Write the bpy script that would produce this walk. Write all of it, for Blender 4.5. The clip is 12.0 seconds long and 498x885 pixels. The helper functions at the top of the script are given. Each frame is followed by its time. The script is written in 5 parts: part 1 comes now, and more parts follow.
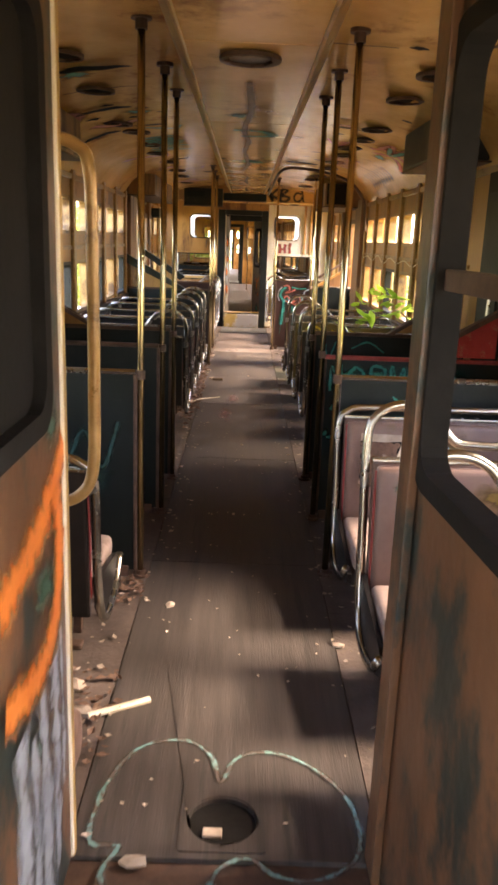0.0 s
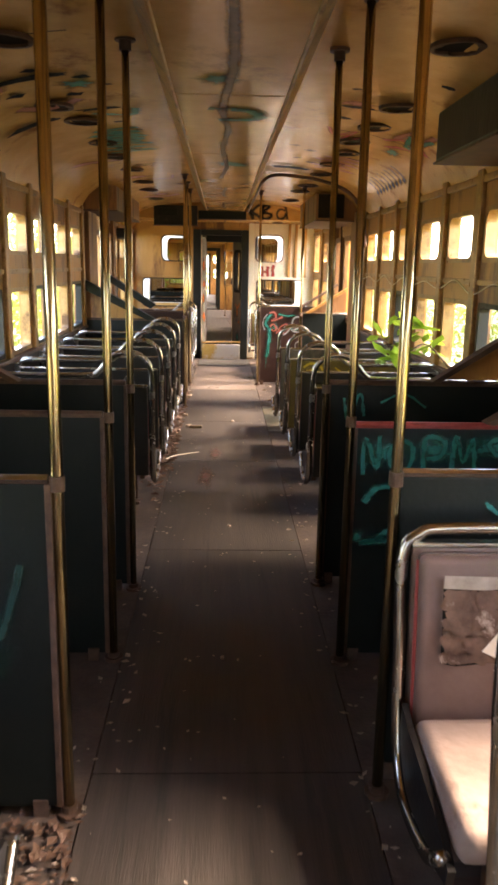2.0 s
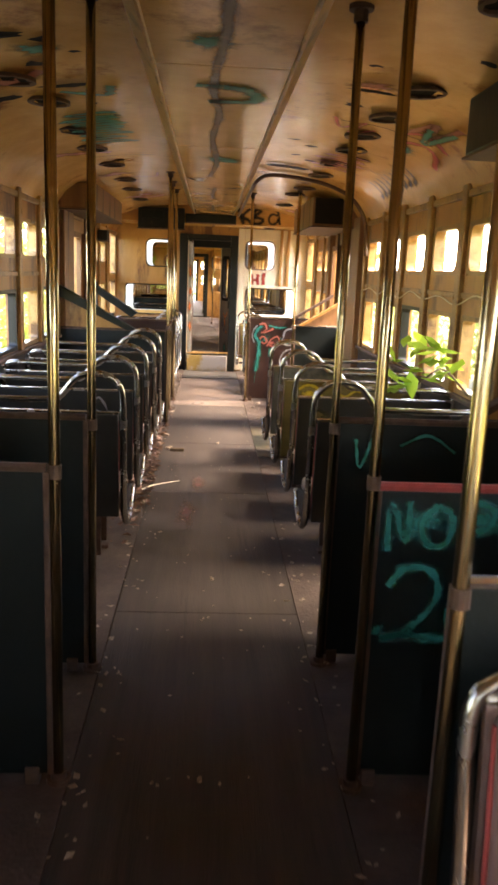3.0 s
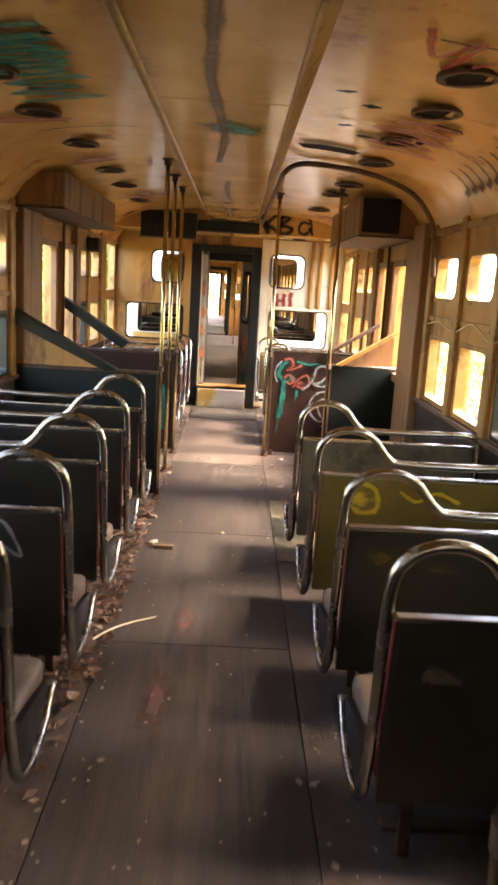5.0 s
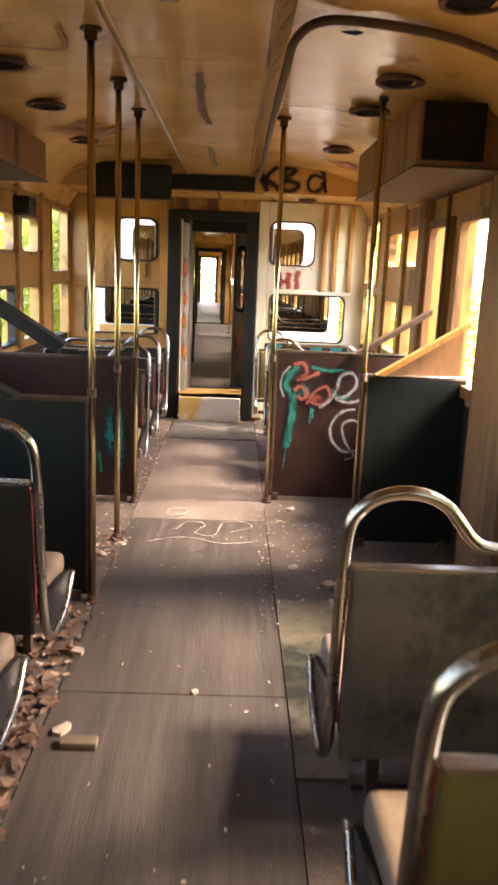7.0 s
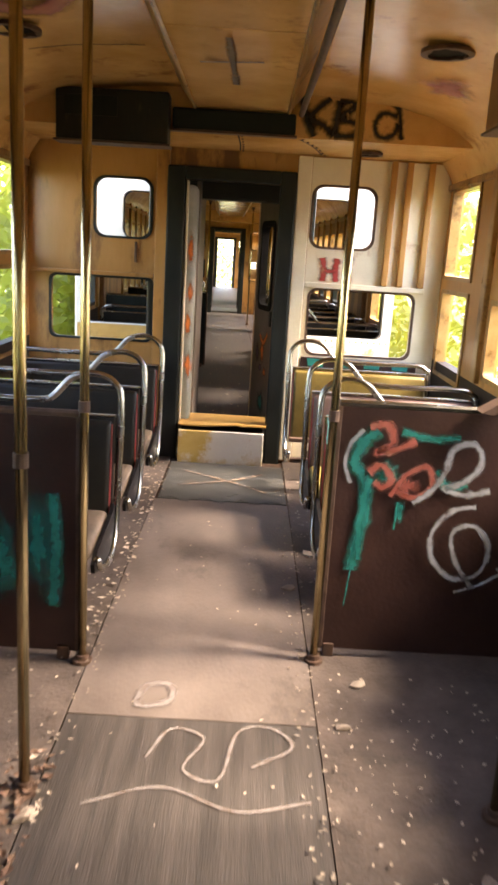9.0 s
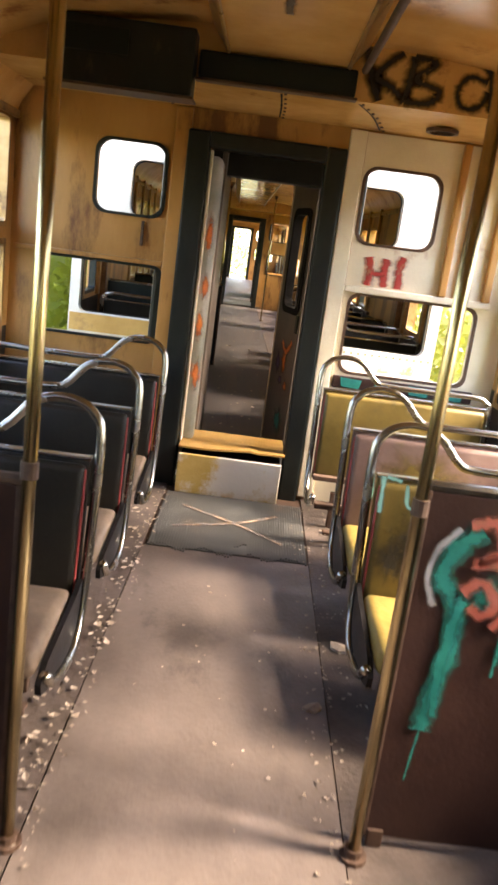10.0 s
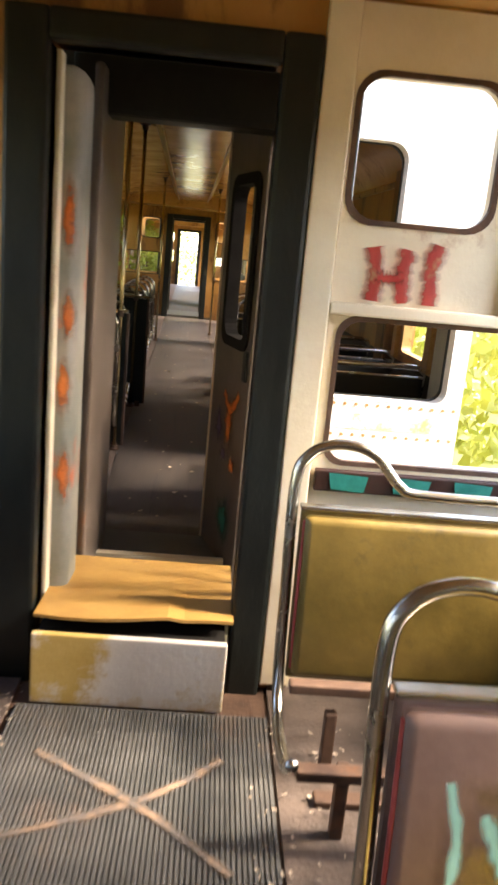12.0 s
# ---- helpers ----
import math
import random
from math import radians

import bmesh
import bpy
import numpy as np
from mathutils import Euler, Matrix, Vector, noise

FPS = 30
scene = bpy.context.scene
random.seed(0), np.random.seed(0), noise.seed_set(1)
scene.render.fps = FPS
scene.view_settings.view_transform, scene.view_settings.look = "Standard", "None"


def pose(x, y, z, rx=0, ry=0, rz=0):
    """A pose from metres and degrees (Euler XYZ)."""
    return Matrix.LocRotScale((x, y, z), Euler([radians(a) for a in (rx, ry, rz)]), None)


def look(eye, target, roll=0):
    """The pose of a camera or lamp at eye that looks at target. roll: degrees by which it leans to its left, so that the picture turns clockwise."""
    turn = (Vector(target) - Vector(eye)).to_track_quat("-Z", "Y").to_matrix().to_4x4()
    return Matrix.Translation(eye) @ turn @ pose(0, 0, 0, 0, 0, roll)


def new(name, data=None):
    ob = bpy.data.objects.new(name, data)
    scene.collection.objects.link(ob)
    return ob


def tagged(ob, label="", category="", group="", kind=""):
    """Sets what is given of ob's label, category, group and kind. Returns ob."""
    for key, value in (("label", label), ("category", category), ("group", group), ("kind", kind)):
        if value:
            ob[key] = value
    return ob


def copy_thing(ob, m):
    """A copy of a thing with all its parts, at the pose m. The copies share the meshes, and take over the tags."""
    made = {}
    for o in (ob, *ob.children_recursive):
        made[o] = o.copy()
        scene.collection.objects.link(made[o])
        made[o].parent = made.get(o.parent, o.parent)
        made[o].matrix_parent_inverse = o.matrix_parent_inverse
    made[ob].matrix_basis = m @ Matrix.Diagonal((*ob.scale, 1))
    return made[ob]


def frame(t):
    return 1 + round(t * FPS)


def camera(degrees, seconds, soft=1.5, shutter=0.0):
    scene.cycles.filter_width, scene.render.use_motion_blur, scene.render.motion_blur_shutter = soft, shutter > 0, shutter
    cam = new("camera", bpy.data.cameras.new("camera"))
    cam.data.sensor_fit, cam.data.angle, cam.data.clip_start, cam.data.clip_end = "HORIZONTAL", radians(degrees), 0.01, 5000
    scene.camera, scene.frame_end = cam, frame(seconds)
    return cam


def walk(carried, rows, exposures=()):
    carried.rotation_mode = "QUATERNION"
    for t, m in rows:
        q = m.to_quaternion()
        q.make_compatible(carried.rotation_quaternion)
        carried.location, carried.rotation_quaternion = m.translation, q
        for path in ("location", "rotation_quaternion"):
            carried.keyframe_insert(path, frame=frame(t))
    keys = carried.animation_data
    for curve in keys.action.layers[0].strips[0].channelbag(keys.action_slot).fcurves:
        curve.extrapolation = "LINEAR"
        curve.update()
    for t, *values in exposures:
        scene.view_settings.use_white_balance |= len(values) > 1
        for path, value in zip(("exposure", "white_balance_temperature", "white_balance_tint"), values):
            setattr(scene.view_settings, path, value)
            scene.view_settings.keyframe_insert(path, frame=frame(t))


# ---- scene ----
cam = camera(35.6, 12.0, soft=2.8, shutter=0.4)
PATH = [
    (0, (-0.041, -0.393, 1.46), (-0.016, 1.542, 0.953), 2.2),
    (0.5, (-0.04, -0.04, 1.418), (-0.004, 1.896, 0.919), 1.7),
    (1, (-0.005, 0.283, 1.45), (0.068, 2.208, 0.913), 3.4),
    (1.5, (-0.07, 0.7, 1.381), (-0.006, 2.658, 0.979), 1.7),
    (2, (-0.073, 1.006, 1.413), (0.0, 2.955, 0.967), 1.1),
    (2.5, (-0.059, 1.355, 1.407), (0.089, 3.297, 0.951), 2.2),
    (3, (-0.07, 1.657, 1.42), (0.042, 3.607, 0.992), 2.4),
    (5, (0.042, 3.542, 1.492), (0.094, 5.501, 1.092), 3.4),
    (5.5, (0.046, 4.069, 1.493), (0.16, 6.025, 1.09), 1.9),
    (6, (0.117, 4.621, 1.461), (0.211, 6.588, 1.113), 1.0),
    (6.5, (0.093, 5.165, 1.423), (0.189, 7.128, 1.051), 3.8),
    (7, (0.121, 5.66, 1.405), (0.17, 7.612, 0.972), 2.4),
    (7.5, (0.099, 6.183, 1.422), (0.083, 8.134, 0.981), 3.3),
    (9.5, (0.025, 8.274, 1.4), (0.07, 10.213, 0.912), 4.2),
    (10, (-0.032, 8.731, 1.393), (-0.015, 10.668, 0.897), 7.6),
    (10.5, (0.004, 9.223, 1.383), (0.027, 11.16, 0.887), 5.0),
    (11, (0.047, 9.74, 1.394), (0.072, 11.676, 0.894), 5.3),
    (11.5, (0.027, 10.26, 1.392), (0.089, 12.202, 0.916), 5.3),
    (12, (0.086, 10.788, 1.353), (0.198, 12.728, 0.878), 5.4),
]

EXPOSURES = [(0.0, 4.75, 8000, 26), (1.0, 4.55, 7900, 22), (2.5, 4.85, 8000, 24), (6.0, 4.75, 7900, 24), (9.5, 4.3, 7500, 19), (10.5, 4.45, 7500, 19), (12.0, 4.3, 7500, 18)]
walk(cam, [(t, look(eye, target, roll)) for t, eye, target, roll in PATH], EXPOSURES)

# ---- light ----
world = bpy.data.worlds.new("sky")
scene.world = world
world.use_nodes = True
wn = world.node_tree
sky = wn.nodes.new("ShaderNodeTexSky")
sky.sky_type = "NISHITA"
sky.sun_disc = False
sky.sun_elevation = radians(44)
sky.sun_rotation = radians(92)
wn.links.new(sky.outputs[0], wn.nodes["Background"].inputs[0])
wn.nodes["Background"].inputs[1].default_value = 0.15
sun_data = bpy.data.lights.new("sun", "SUN")
sun_data.energy, sun_data.angle, sun_data.color = 2.1, radians(24), (1.0, 0.93, 0.8)
sun = new("sun", sun_data)
sun.matrix_world = look((7, -0.25, 6.8), (0, 0, 0))

# ---- materials ----
def rgb(c):
    return (c[0], c[1], c[2], 1.0)


def material(name, a, b, rough=0.6, metal=0.0, scale=6.0, stain=None, stain_at=0.55, bump=0.15, fine=60.0, stretch=(1, 1, 1), vary=0.0, stain_scale=1.7, spec=0.5):
    """Two mixed tones, blotches of a third, fine grain in the relief."""
    m = bpy.data.materials.new(name)
    m.use_nodes = True
    n, k = m.node_tree.nodes, m.node_tree.links
    out = n["Principled BSDF"]
    geo = n.new("ShaderNodeTexCoord")
    mp = n.new("ShaderNodeMapping")
    mp.inputs["Scale"].default_value = stretch
    k.new(geo.outputs["Object"], mp.inputs[0])
    t1 = n.new("ShaderNodeTexNoise")
    t1.inputs["Scale"].default_value, t1.inputs["Detail"].default_value, t1.inputs["Roughness"].default_value = scale, 8, 0.65
    k.new(mp.outputs[0], t1.inputs["Vector"])
    r1 = n.new("ShaderNodeValToRGB")
    r1.color_ramp.elements[0].position, r1.color_ramp.elements[1].position = 0.35, 0.68
    r1.color_ramp.elements[0].color, r1.color_ramp.elements[1].color = rgb(a), rgb(b)
    k.new(t1.outputs["Fac"], r1.inputs[0])
    colour = r1.outputs[0]
    if stain:
        t2 = n.new("ShaderNodeTexNoise")
        t2.inputs["Scale"].default_value, t2.inputs["Detail"].default_value, t2.inputs["Roughness"].default_value = stain_scale, 10, 0.7
        k.new(mp.outputs[0], t2.inputs["Vector"])
        r2 = n.new("ShaderNodeValToRGB")
        r2.color_ramp.elements[0].position, r2.color_ramp.elements[1].position = stain_at, stain_at + 0.1
        k.new(t2.outputs["Fac"], r2.inputs[0])
        mx = n.new("ShaderNodeMix")
        mx.data_type = "RGBA"
        k.new(r2.outputs[0], mx.inputs["Factor"])
        k.new(colour, mx.inputs["A"])
        mx.inputs["B"].default_value = rgb(stain)
        colour = mx.outputs["Result"]
    if vary:
        oi = n.new("ShaderNodeObjectInfo")
        hs = n.new("ShaderNodeHueSaturation")
        ma = n.new("ShaderNodeMapRange")
        ma.inputs["To Min"].default_value, ma.inputs["To Max"].default_value = 1 - vary, 1 + vary
        k.new(oi.outputs["Random"], ma.inputs["Value"])
        k.new(ma.outputs[0], hs.inputs["Value"])
        k.new(colour, hs.inputs["Color"])
        colour = hs.outputs[0]
    k.new(colour, out.inputs["Base Color"])
    rr = n.new("ShaderNodeMapRange")
    rr.inputs["To Min"].default_value, rr.inputs["To Max"].default_value = max(0.04, rough - 0.12), min(1, rough + 0.15)
    k.new(t1.outputs["Fac"], rr.inputs["Value"])
    k.new(rr.outputs[0], out.inputs["Roughness"])
    out.inputs["Metallic"].default_value = metal
    out.inputs["Specular IOR Level"].default_value = spec
    if bump:
        t3 = n.new("ShaderNodeTexNoise")
        t3.inputs["Scale"].default_value, t3.inputs["Detail"].default_value = fine, 5
        k.new(mp.outputs[0], t3.inputs["Vector"])
        bp = n.new("ShaderNodeBump")
        bp.inputs["Strength"].default_value, bp.inputs["Distance"].default_value = bump, 0.006
        k.new(t3.outputs["Fac"], bp.inputs["Height"])
        k.new(bp.outputs[0], out.inputs["Normal"])
    return m


CREAM = material("ochre_wall_paint", (0.38, 0.18, 0.045), (0.52, 0.27, 0.085), 0.36, 0, 3, (0.15, 0.06, 0.022), 0.52, 0.2, 40, (1, 1, 0.3), stain_scale=2.6)
CEIL = material("ceiling_paint", (0.6, 0.33, 0.11), (0.76, 0.46, 0.18), 0.2, 0, 2.6, (0.34, 0.15, 0.06), 0.57, 0.16, 11, stain_scale=2.3)
CEILMID = material("ceiling_panel_paint", (0.58, 0.32, 0.11), (0.74, 0.45, 0.18), 0.16, 0, 2.4, (0.34, 0.17, 0.075), 0.58, 0.2, 5, stain_scale=2.0)
TRIM = material("ceiling_trim_metal", (0.3, 0.165, 0.055), (0.46, 0.28, 0.11), 0.3, 0.2, 9, (0.1, 0.045, 0.02), 0.53, stain_scale=3)
POST = material("rust_run_door_post", (0.17, 0.075, 0.03), (0.34, 0.18, 0.075), 0.45, 0, 4, (0.07, 0.03, 0.015), 0.52, 0.2, 40, (1, 1, 0.15), stain_scale=4)
# Pale paint, brightened so the far wall's strong light is in its colour.
PALE = material("pale_worn_paint", (0.74, 0.64, 0.46), (0.84, 0.76, 0.58), 0.45, 0, 4, (0.4, 0.2, 0.08), 0.62)
LOWER = material("dark_lower_wall_paint", (0.014, 0.011, 0.009), (0.03, 0.02, 0.015), 0.55, 0, 5, (0.13, 0.07, 0.045), 0.6, spec=0.2)
BLACK = material("black_frame_paint", (0.006, 0.008, 0.0075), (0.013, 0.016, 0.014), 0.42, 0, 8, (0.11, 0.085, 0.055), 0.64, 0.25, 50, (1, 1, 0.4), spec=0.35)
PANELD = material("dark_green_panel", (0.004, 0.008, 0.007), (0.009, 0.013, 0.011), 0.5, 0, 4, (0.045, 0.032, 0.022), 0.62, spec=0.3)
PANELB = material("brown_panel", (0.03, 0.013, 0.01), (0.055, 0.025, 0.018), 0.45, 0, 4, (0.025, 0.018, 0.015), 0.56, spec=0.35)
FLOORM = material("ribbed_dark_floor_lino", (0.041, 0.034, 0.029), (0.082, 0.066, 0.056), 0.56, 0, 2.6, (0.027, 0.026, 0.024), 0.56, 0.28, 22, (9, 0.5, 1), stain_scale=1.1)
FLOOR2 = material("brown_worn_lino", (0.11, 0.085, 0.07), (0.185, 0.145, 0.122), 0.46, 0, 3.0, (0.075, 0.058, 0.048), 0.57, 0.3, 60, (1.2, 0.7, 1), stain_scale=2.0)
SIDEF = material("dirty_side_floor", (0.06, 0.044, 0.035), (0.13, 0.095, 0.075), 0.72, 0, 7, (0.27, 0.21, 0.17), 0.64, 0.6, 70, stain_scale=4.0)
RUBBER = material("ribbed_rubber_mat", (0.05, 0.052, 0.05), (0.1, 0.098, 0.092), 0.5, 0, 5, (0.13, 0.1, 0.08), 0.6, 0.2)
CHROME = material("worn_steel_tube", (0.36, 0.34, 0.29), (0.5, 0.47, 0.41), 0.24, 1.0, 5, (0.2, 0.15, 0.1), 0.66, 0.03)
BRASS = material("yellowed_pole_metal", (0.46, 0.37, 0.2), (0.6, 0.5, 0.29), 0.2, 1.0, 4, (0.2, 0.14, 0.07), 0.68, 0.03)
VDARK = material("black_green_seat_back", (0.014, 0.012, 0.009), (0.027, 0.023, 0.015), 0.4, 0, 4, (0.07, 0.055, 0.03), 0.6, spec=0.4)
VOLIVE = material("olive_seat_vinyl", (0.09, 0.062, 0.013), (0.2, 0.135, 0.03), 0.38, 0, 3.2, (0.05, 0.042, 0.017), 0.56, 0.15, 30)
VGREY = material("grey_green_seat_back", (0.08, 0.075, 0.055), (0.17, 0.15, 0.105), 0.36, 0.1, 3, (0.02, 0.025, 0.022), 0.5)
VROSE = material("dusty_rose_seat_vinyl", (0.13, 0.075, 0.06), (0.2, 0.125, 0.1), 0.42, 0, 4, (0.14, 0.1, 0.025), 0.57, 0.2, 30, stain_scale=1.5)
CUSHP = material("pale_seat_cushion", (0.25, 0.18, 0.15), (0.36, 0.27, 0.225), 0.55, 0, 6, (0.17, 0.11, 0.085), 0.58, 0.3, 40, stain_scale=4)
CUSHD = material("brown_worn_cushion", (0.12, 0.08, 0.05), (0.24, 0.17, 0.11), 0.6, 0, 6, (0.42, 0.26, 0.05), 0.6, 0.3, 40, stain_scale=3)
OCHRE = material("ochre_plate_paint", (0.4, 0.22, 0.06), (0.55, 0.33, 0.1), 0.4, 0, 4, (0.25, 0.13, 0.05), 0.58)
CUSHY = material("yellow_seat_cushion", (0.22, 0.15, 0.03), (0.32, 0.23, 0.06), 0.55, 0, 6, (0.3, 0.22, 0.1), 0.62, 0.3, 40)
SHIELD = material("black_seat_shield", (0.006, 0.006, 0.006), (0.014, 0.012, 0.012), 0.4, 0, 6, spec=0.2)
PIPING = material("red_piping", (0.28, 0.035, 0.03), (0.4, 0.07, 0.06), 0.5, 0, 20)
IRON = material("rusty_iron", (0.07, 0.04, 0.028), (0.15, 0.09, 0.06), 0.65, 0.4, 14, (0.22, 0.09, 0.035), 0.6)
TEAL = material("teal_spray_paint", (0.0, 0.16, 0.13), (0.01, 0.26, 0.21), 0.5, 0, 14, (0.012, 0.03, 0.026), 0.56, stain_scale=16)
WHITEG = material("white_spray_paint", (0.26, 0.26, 0.26), (0.42, 0.42, 0.43), 0.55, 0, 14, (0.12, 0.09, 0.08), 0.56, stain_scale=16)
CYANG = material("cyan_chalk_line", (0.1, 0.22, 0.2), (0.2, 0.36, 0.33), 0.8, 0, 40, (0.11, 0.085, 0.07), 0.44, stain_scale=22)
DRIP = material("grey_drip_stain", (0.07, 0.065, 0.06), (0.14, 0.11, 0.085), 0.35, 0, 9, (0.34, 0.2, 0.09), 0.54, stain_scale=7)
REDG = material("red_spray_paint", (0.4, 0.025, 0.02), (0.5, 0.05, 0.04), 0.5, 0, 12, (0.42, 0.2, 0.1), 0.56, stain_scale=16)
ORANGEG = material("orange_spray_paint", (0.75, 0.16, 0.02), (0.85, 0.26, 0.05), 0.5, 0, 10, (0.4, 0.1, 0.02), 0.56, stain_scale=16)
PINKG = material("salmon_spray_paint", (0.34, 0.08, 0.055), (0.45, 0.14, 0.1), 0.5, 0, 12, (0.3, 0.13, 0.08), 0.56, stain_scale=16)
YELG = material("yellow_spray_paint", (0.55, 0.36, 0.02), (0.68, 0.47, 0.05), 0.5, 0, 12, (0.2, 0.12, 0.02), 0.56, stain_scale=16)
INK = material("black_marker_paint", (0.012, 0.01, 0.008), (0.022, 0.018, 0.015), 0.5, 0, 12, (0.05, 0.03, 0.015), 0.56, stain_scale=16)
CHALK = material("faint_chalk", (0.19, 0.16, 0.145), (0.26, 0.22, 0.2), 0.85, 0, 30, (0.16, 0.12, 0.1), 0.5, stain_scale=25)
# Near-black: puts the shade of openings into flat faces; also colours door seals.
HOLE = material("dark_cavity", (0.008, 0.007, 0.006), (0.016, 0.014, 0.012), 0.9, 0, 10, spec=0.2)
YELLOW = material("worn_yellow_step_paint", (0.5, 0.33, 0.08), (0.62, 0.45, 0.16), 0.5, 0, 4, (0.72, 0.68, 0.6), 0.44, 0.2, stain_scale=3.2)
GREENDOOR = material("patchy_door_paint", (0.1, 0.045, 0.022), (0.19, 0.085, 0.038), 0.42, 0, 3, (0.018, 0.026, 0.021), 0.47, 0.25, 40, (1, 1, 0.6), stain_scale=4.5)
NEXTDOOR = material("grey_brown_door_paint", (0.1, 0.075, 0.06), (0.2, 0.16, 0.13), 0.45, 0, 4, (0.22, 0.09, 0.04), 0.6, 0.2, 40, (1, 1, 0.5), stain_scale=3.4)
DEADLEAF = material("dead_leaves", (0.08, 0.04, 0.024), (0.22, 0.13, 0.085), 0.8, 0, 9, (0.42, 0.31, 0.24), 0.56, stain_scale=12)
PAPER = material("paper_scrap", (0.32, 0.25, 0.19), (0.52, 0.43, 0.34), 0.8, 0, 14, vary=0.25)
GROUNDM = material("trackside_ground", (0.16, 0.13, 0.08), (0.24, 0.2, 0.11), 0.9, 0, 1.5, (0.1, 0.13, 0.04), 0.5)
BARK = material("bark", (0.08, 0.055, 0.035), (0.15, 0.11, 0.07), 0.85, 0, 12)
BODYW = material("white_tram_body_paint", (0.56, 0.52, 0.43), (0.68, 0.64, 0.55), 0.5, 0, 2, (0.42, 0.27, 0.12), 0.64)


def leaf_material(name, a, b):
    m = material(name, a, b, 0.5, 0, 2.0, bump=0)
    n, k = m.node_tree.nodes, m.node_tree.links
    out = n["Principled BSDF"]
    tr = n.new("ShaderNodeBsdfTranslucent")
    tr.inputs[0].default_value = rgb([min(1, c * 1.8) for c in b])
    mx = n.new("ShaderNodeMixShader")
    mx.inputs[0].default_value = 0.5
    k.new(out.outputs[0], mx.inputs[1])
    k.new(tr.outputs[0], mx.inputs[2])
    k.new(mx.outputs[0], n["Material Output"].inputs["Surface"])
    return m


LEAF = leaf_material("sunlit_foliage", (0.1, 0.14, 0.02), (0.24, 0.26, 0.04))
LEAFNEAR = leaf_material("bright_vine_leaf", (0.13, 0.26, 0.02), (0.26, 0.42, 0.05))

# ---- mesh helpers ----
AX = -0.055                 # the car's axis
XL, XR = -1.42, 1.31        # inner faces of the side walls
Y0, Y1 = 1.17, 13.04        # inner faces of the end walls
CAR = 13.05                 # from one car to the next


def mesh(name, verts, faces, mat, smooth=False):
    me = bpy.data.meshes.new(name)
    me.from_pydata([tuple(v) for v in verts], [], faces)
    me.materials.append(mat)
    if smooth:
        me.polygons.foreach_set("use_smooth", [True] * len(me.polygons))
    me.update()
    return me


def join(*pieces):
    verts, faces = [], []
    for v, f in pieces:
        o = len(verts)
        verts += list(v)
        faces += [tuple(i + o for i in g) for g in f]
    return verts, faces


def box(x0, x1, y0, y1, z0, z1):
    v = [(x, y, z) for x in (x0, x1) for y in (y0, y1) for z in (z0, z1)]
    return v, [(0, 1, 3, 2), (4, 6, 7, 5), (0, 4, 5, 1), (2, 3, 7, 6), (0, 2, 6, 4), (1, 5, 7, 3)]


def soft_box(x0, x1, y0, y1, z0, z1, r=0.02, seg=2):
    bm = bmesh.new()
    v, f = box(x0, x1, y0, y1, z0, z1)
    vs = [bm.verts.new(p) for p in v]
    for g in f:
        bm.faces.new([vs[i] for i in g])
    bmesh.ops.recalc_face_normals(bm, faces=bm.faces)
    bmesh.ops.bevel(bm, geom=bm.edges[:], offset=r, segments=seg, profile=0.6, affect="EDGES")
    bm.verts.index_update()
    out = [tuple(p.co) for p in bm.verts], [tuple(q.index for q in g.verts) for g in bm.faces]
    bm.free()
    return out


def spline(pts, steps=6):
    p = [Vector(q) for q in pts]
    p = [p[0] * 2 - p[1]] + p + [p[-1] * 2 - p[-2]]
    out = []
    for i in range(1, len(p) - 2):
        a, b, c, d = p[i - 1:i + 3]
        for s in range(steps):
            t = s / steps
            out.append(0.5 * (2 * b + (c - a) * t + (2 * a - 5 * b + 4 * c - d) * t * t + (3 * b - a - 3 * c + d) * t ** 3))
    return out + [p[-2]]


def tube(pts, r, sides=8, steps=6, curved=True, taper=1.0):
    path = spline(pts, steps) if curved else [Vector(q) for q in pts]
    verts, faces = [], []
    up = Vector((0.13, 0.31, 0.94)).normalized()
    for i, p in enumerate(path):
        d = (path[min(i + 1, len(path) - 1)] - path[max(i - 1, 0)]).normalized()
        u = d.cross(up)
        if u.length < 0.05:
            u = d.cross(Vector((1, 0, 0)))
        u.normalize()
        w = d.cross(u)
        up = u.cross(d)
        rr = r * (1 + (taper - 1) * i / max(1, len(path) - 1))
        verts += [p + rr * (math.cos(6.2832 * j / sides) * u + math.sin(6.2832 * j / sides) * w) for j in range(sides)]
    for i in range(len(path) - 1):
        for j in range(sides):
            a, b = i * sides + j, i * sides + (j + 1) % sides
            faces.append((a, b, b + sides, a + sides))
    faces += [tuple(range(sides))[::-1], tuple(range(len(verts) - sides, len(verts)))]
    return [tuple(v) for v in verts], faces


def rounded(x0, x1, z0, z1, r, seg=5):
    out = []
    for cx, cz, a0 in ((x1 - r, z1 - r, 0), (x0 + r, z1 - r, 90), (x0 + r, z0 + r, 180), (x1 - r, z0 + r, 270)):
        out += [(cx + r * math.cos(radians(a0 + 90 * i / seg)), cz + r * math.sin(radians(a0 + 90 * i / seg))) for i in range(seg + 1)]
    return out


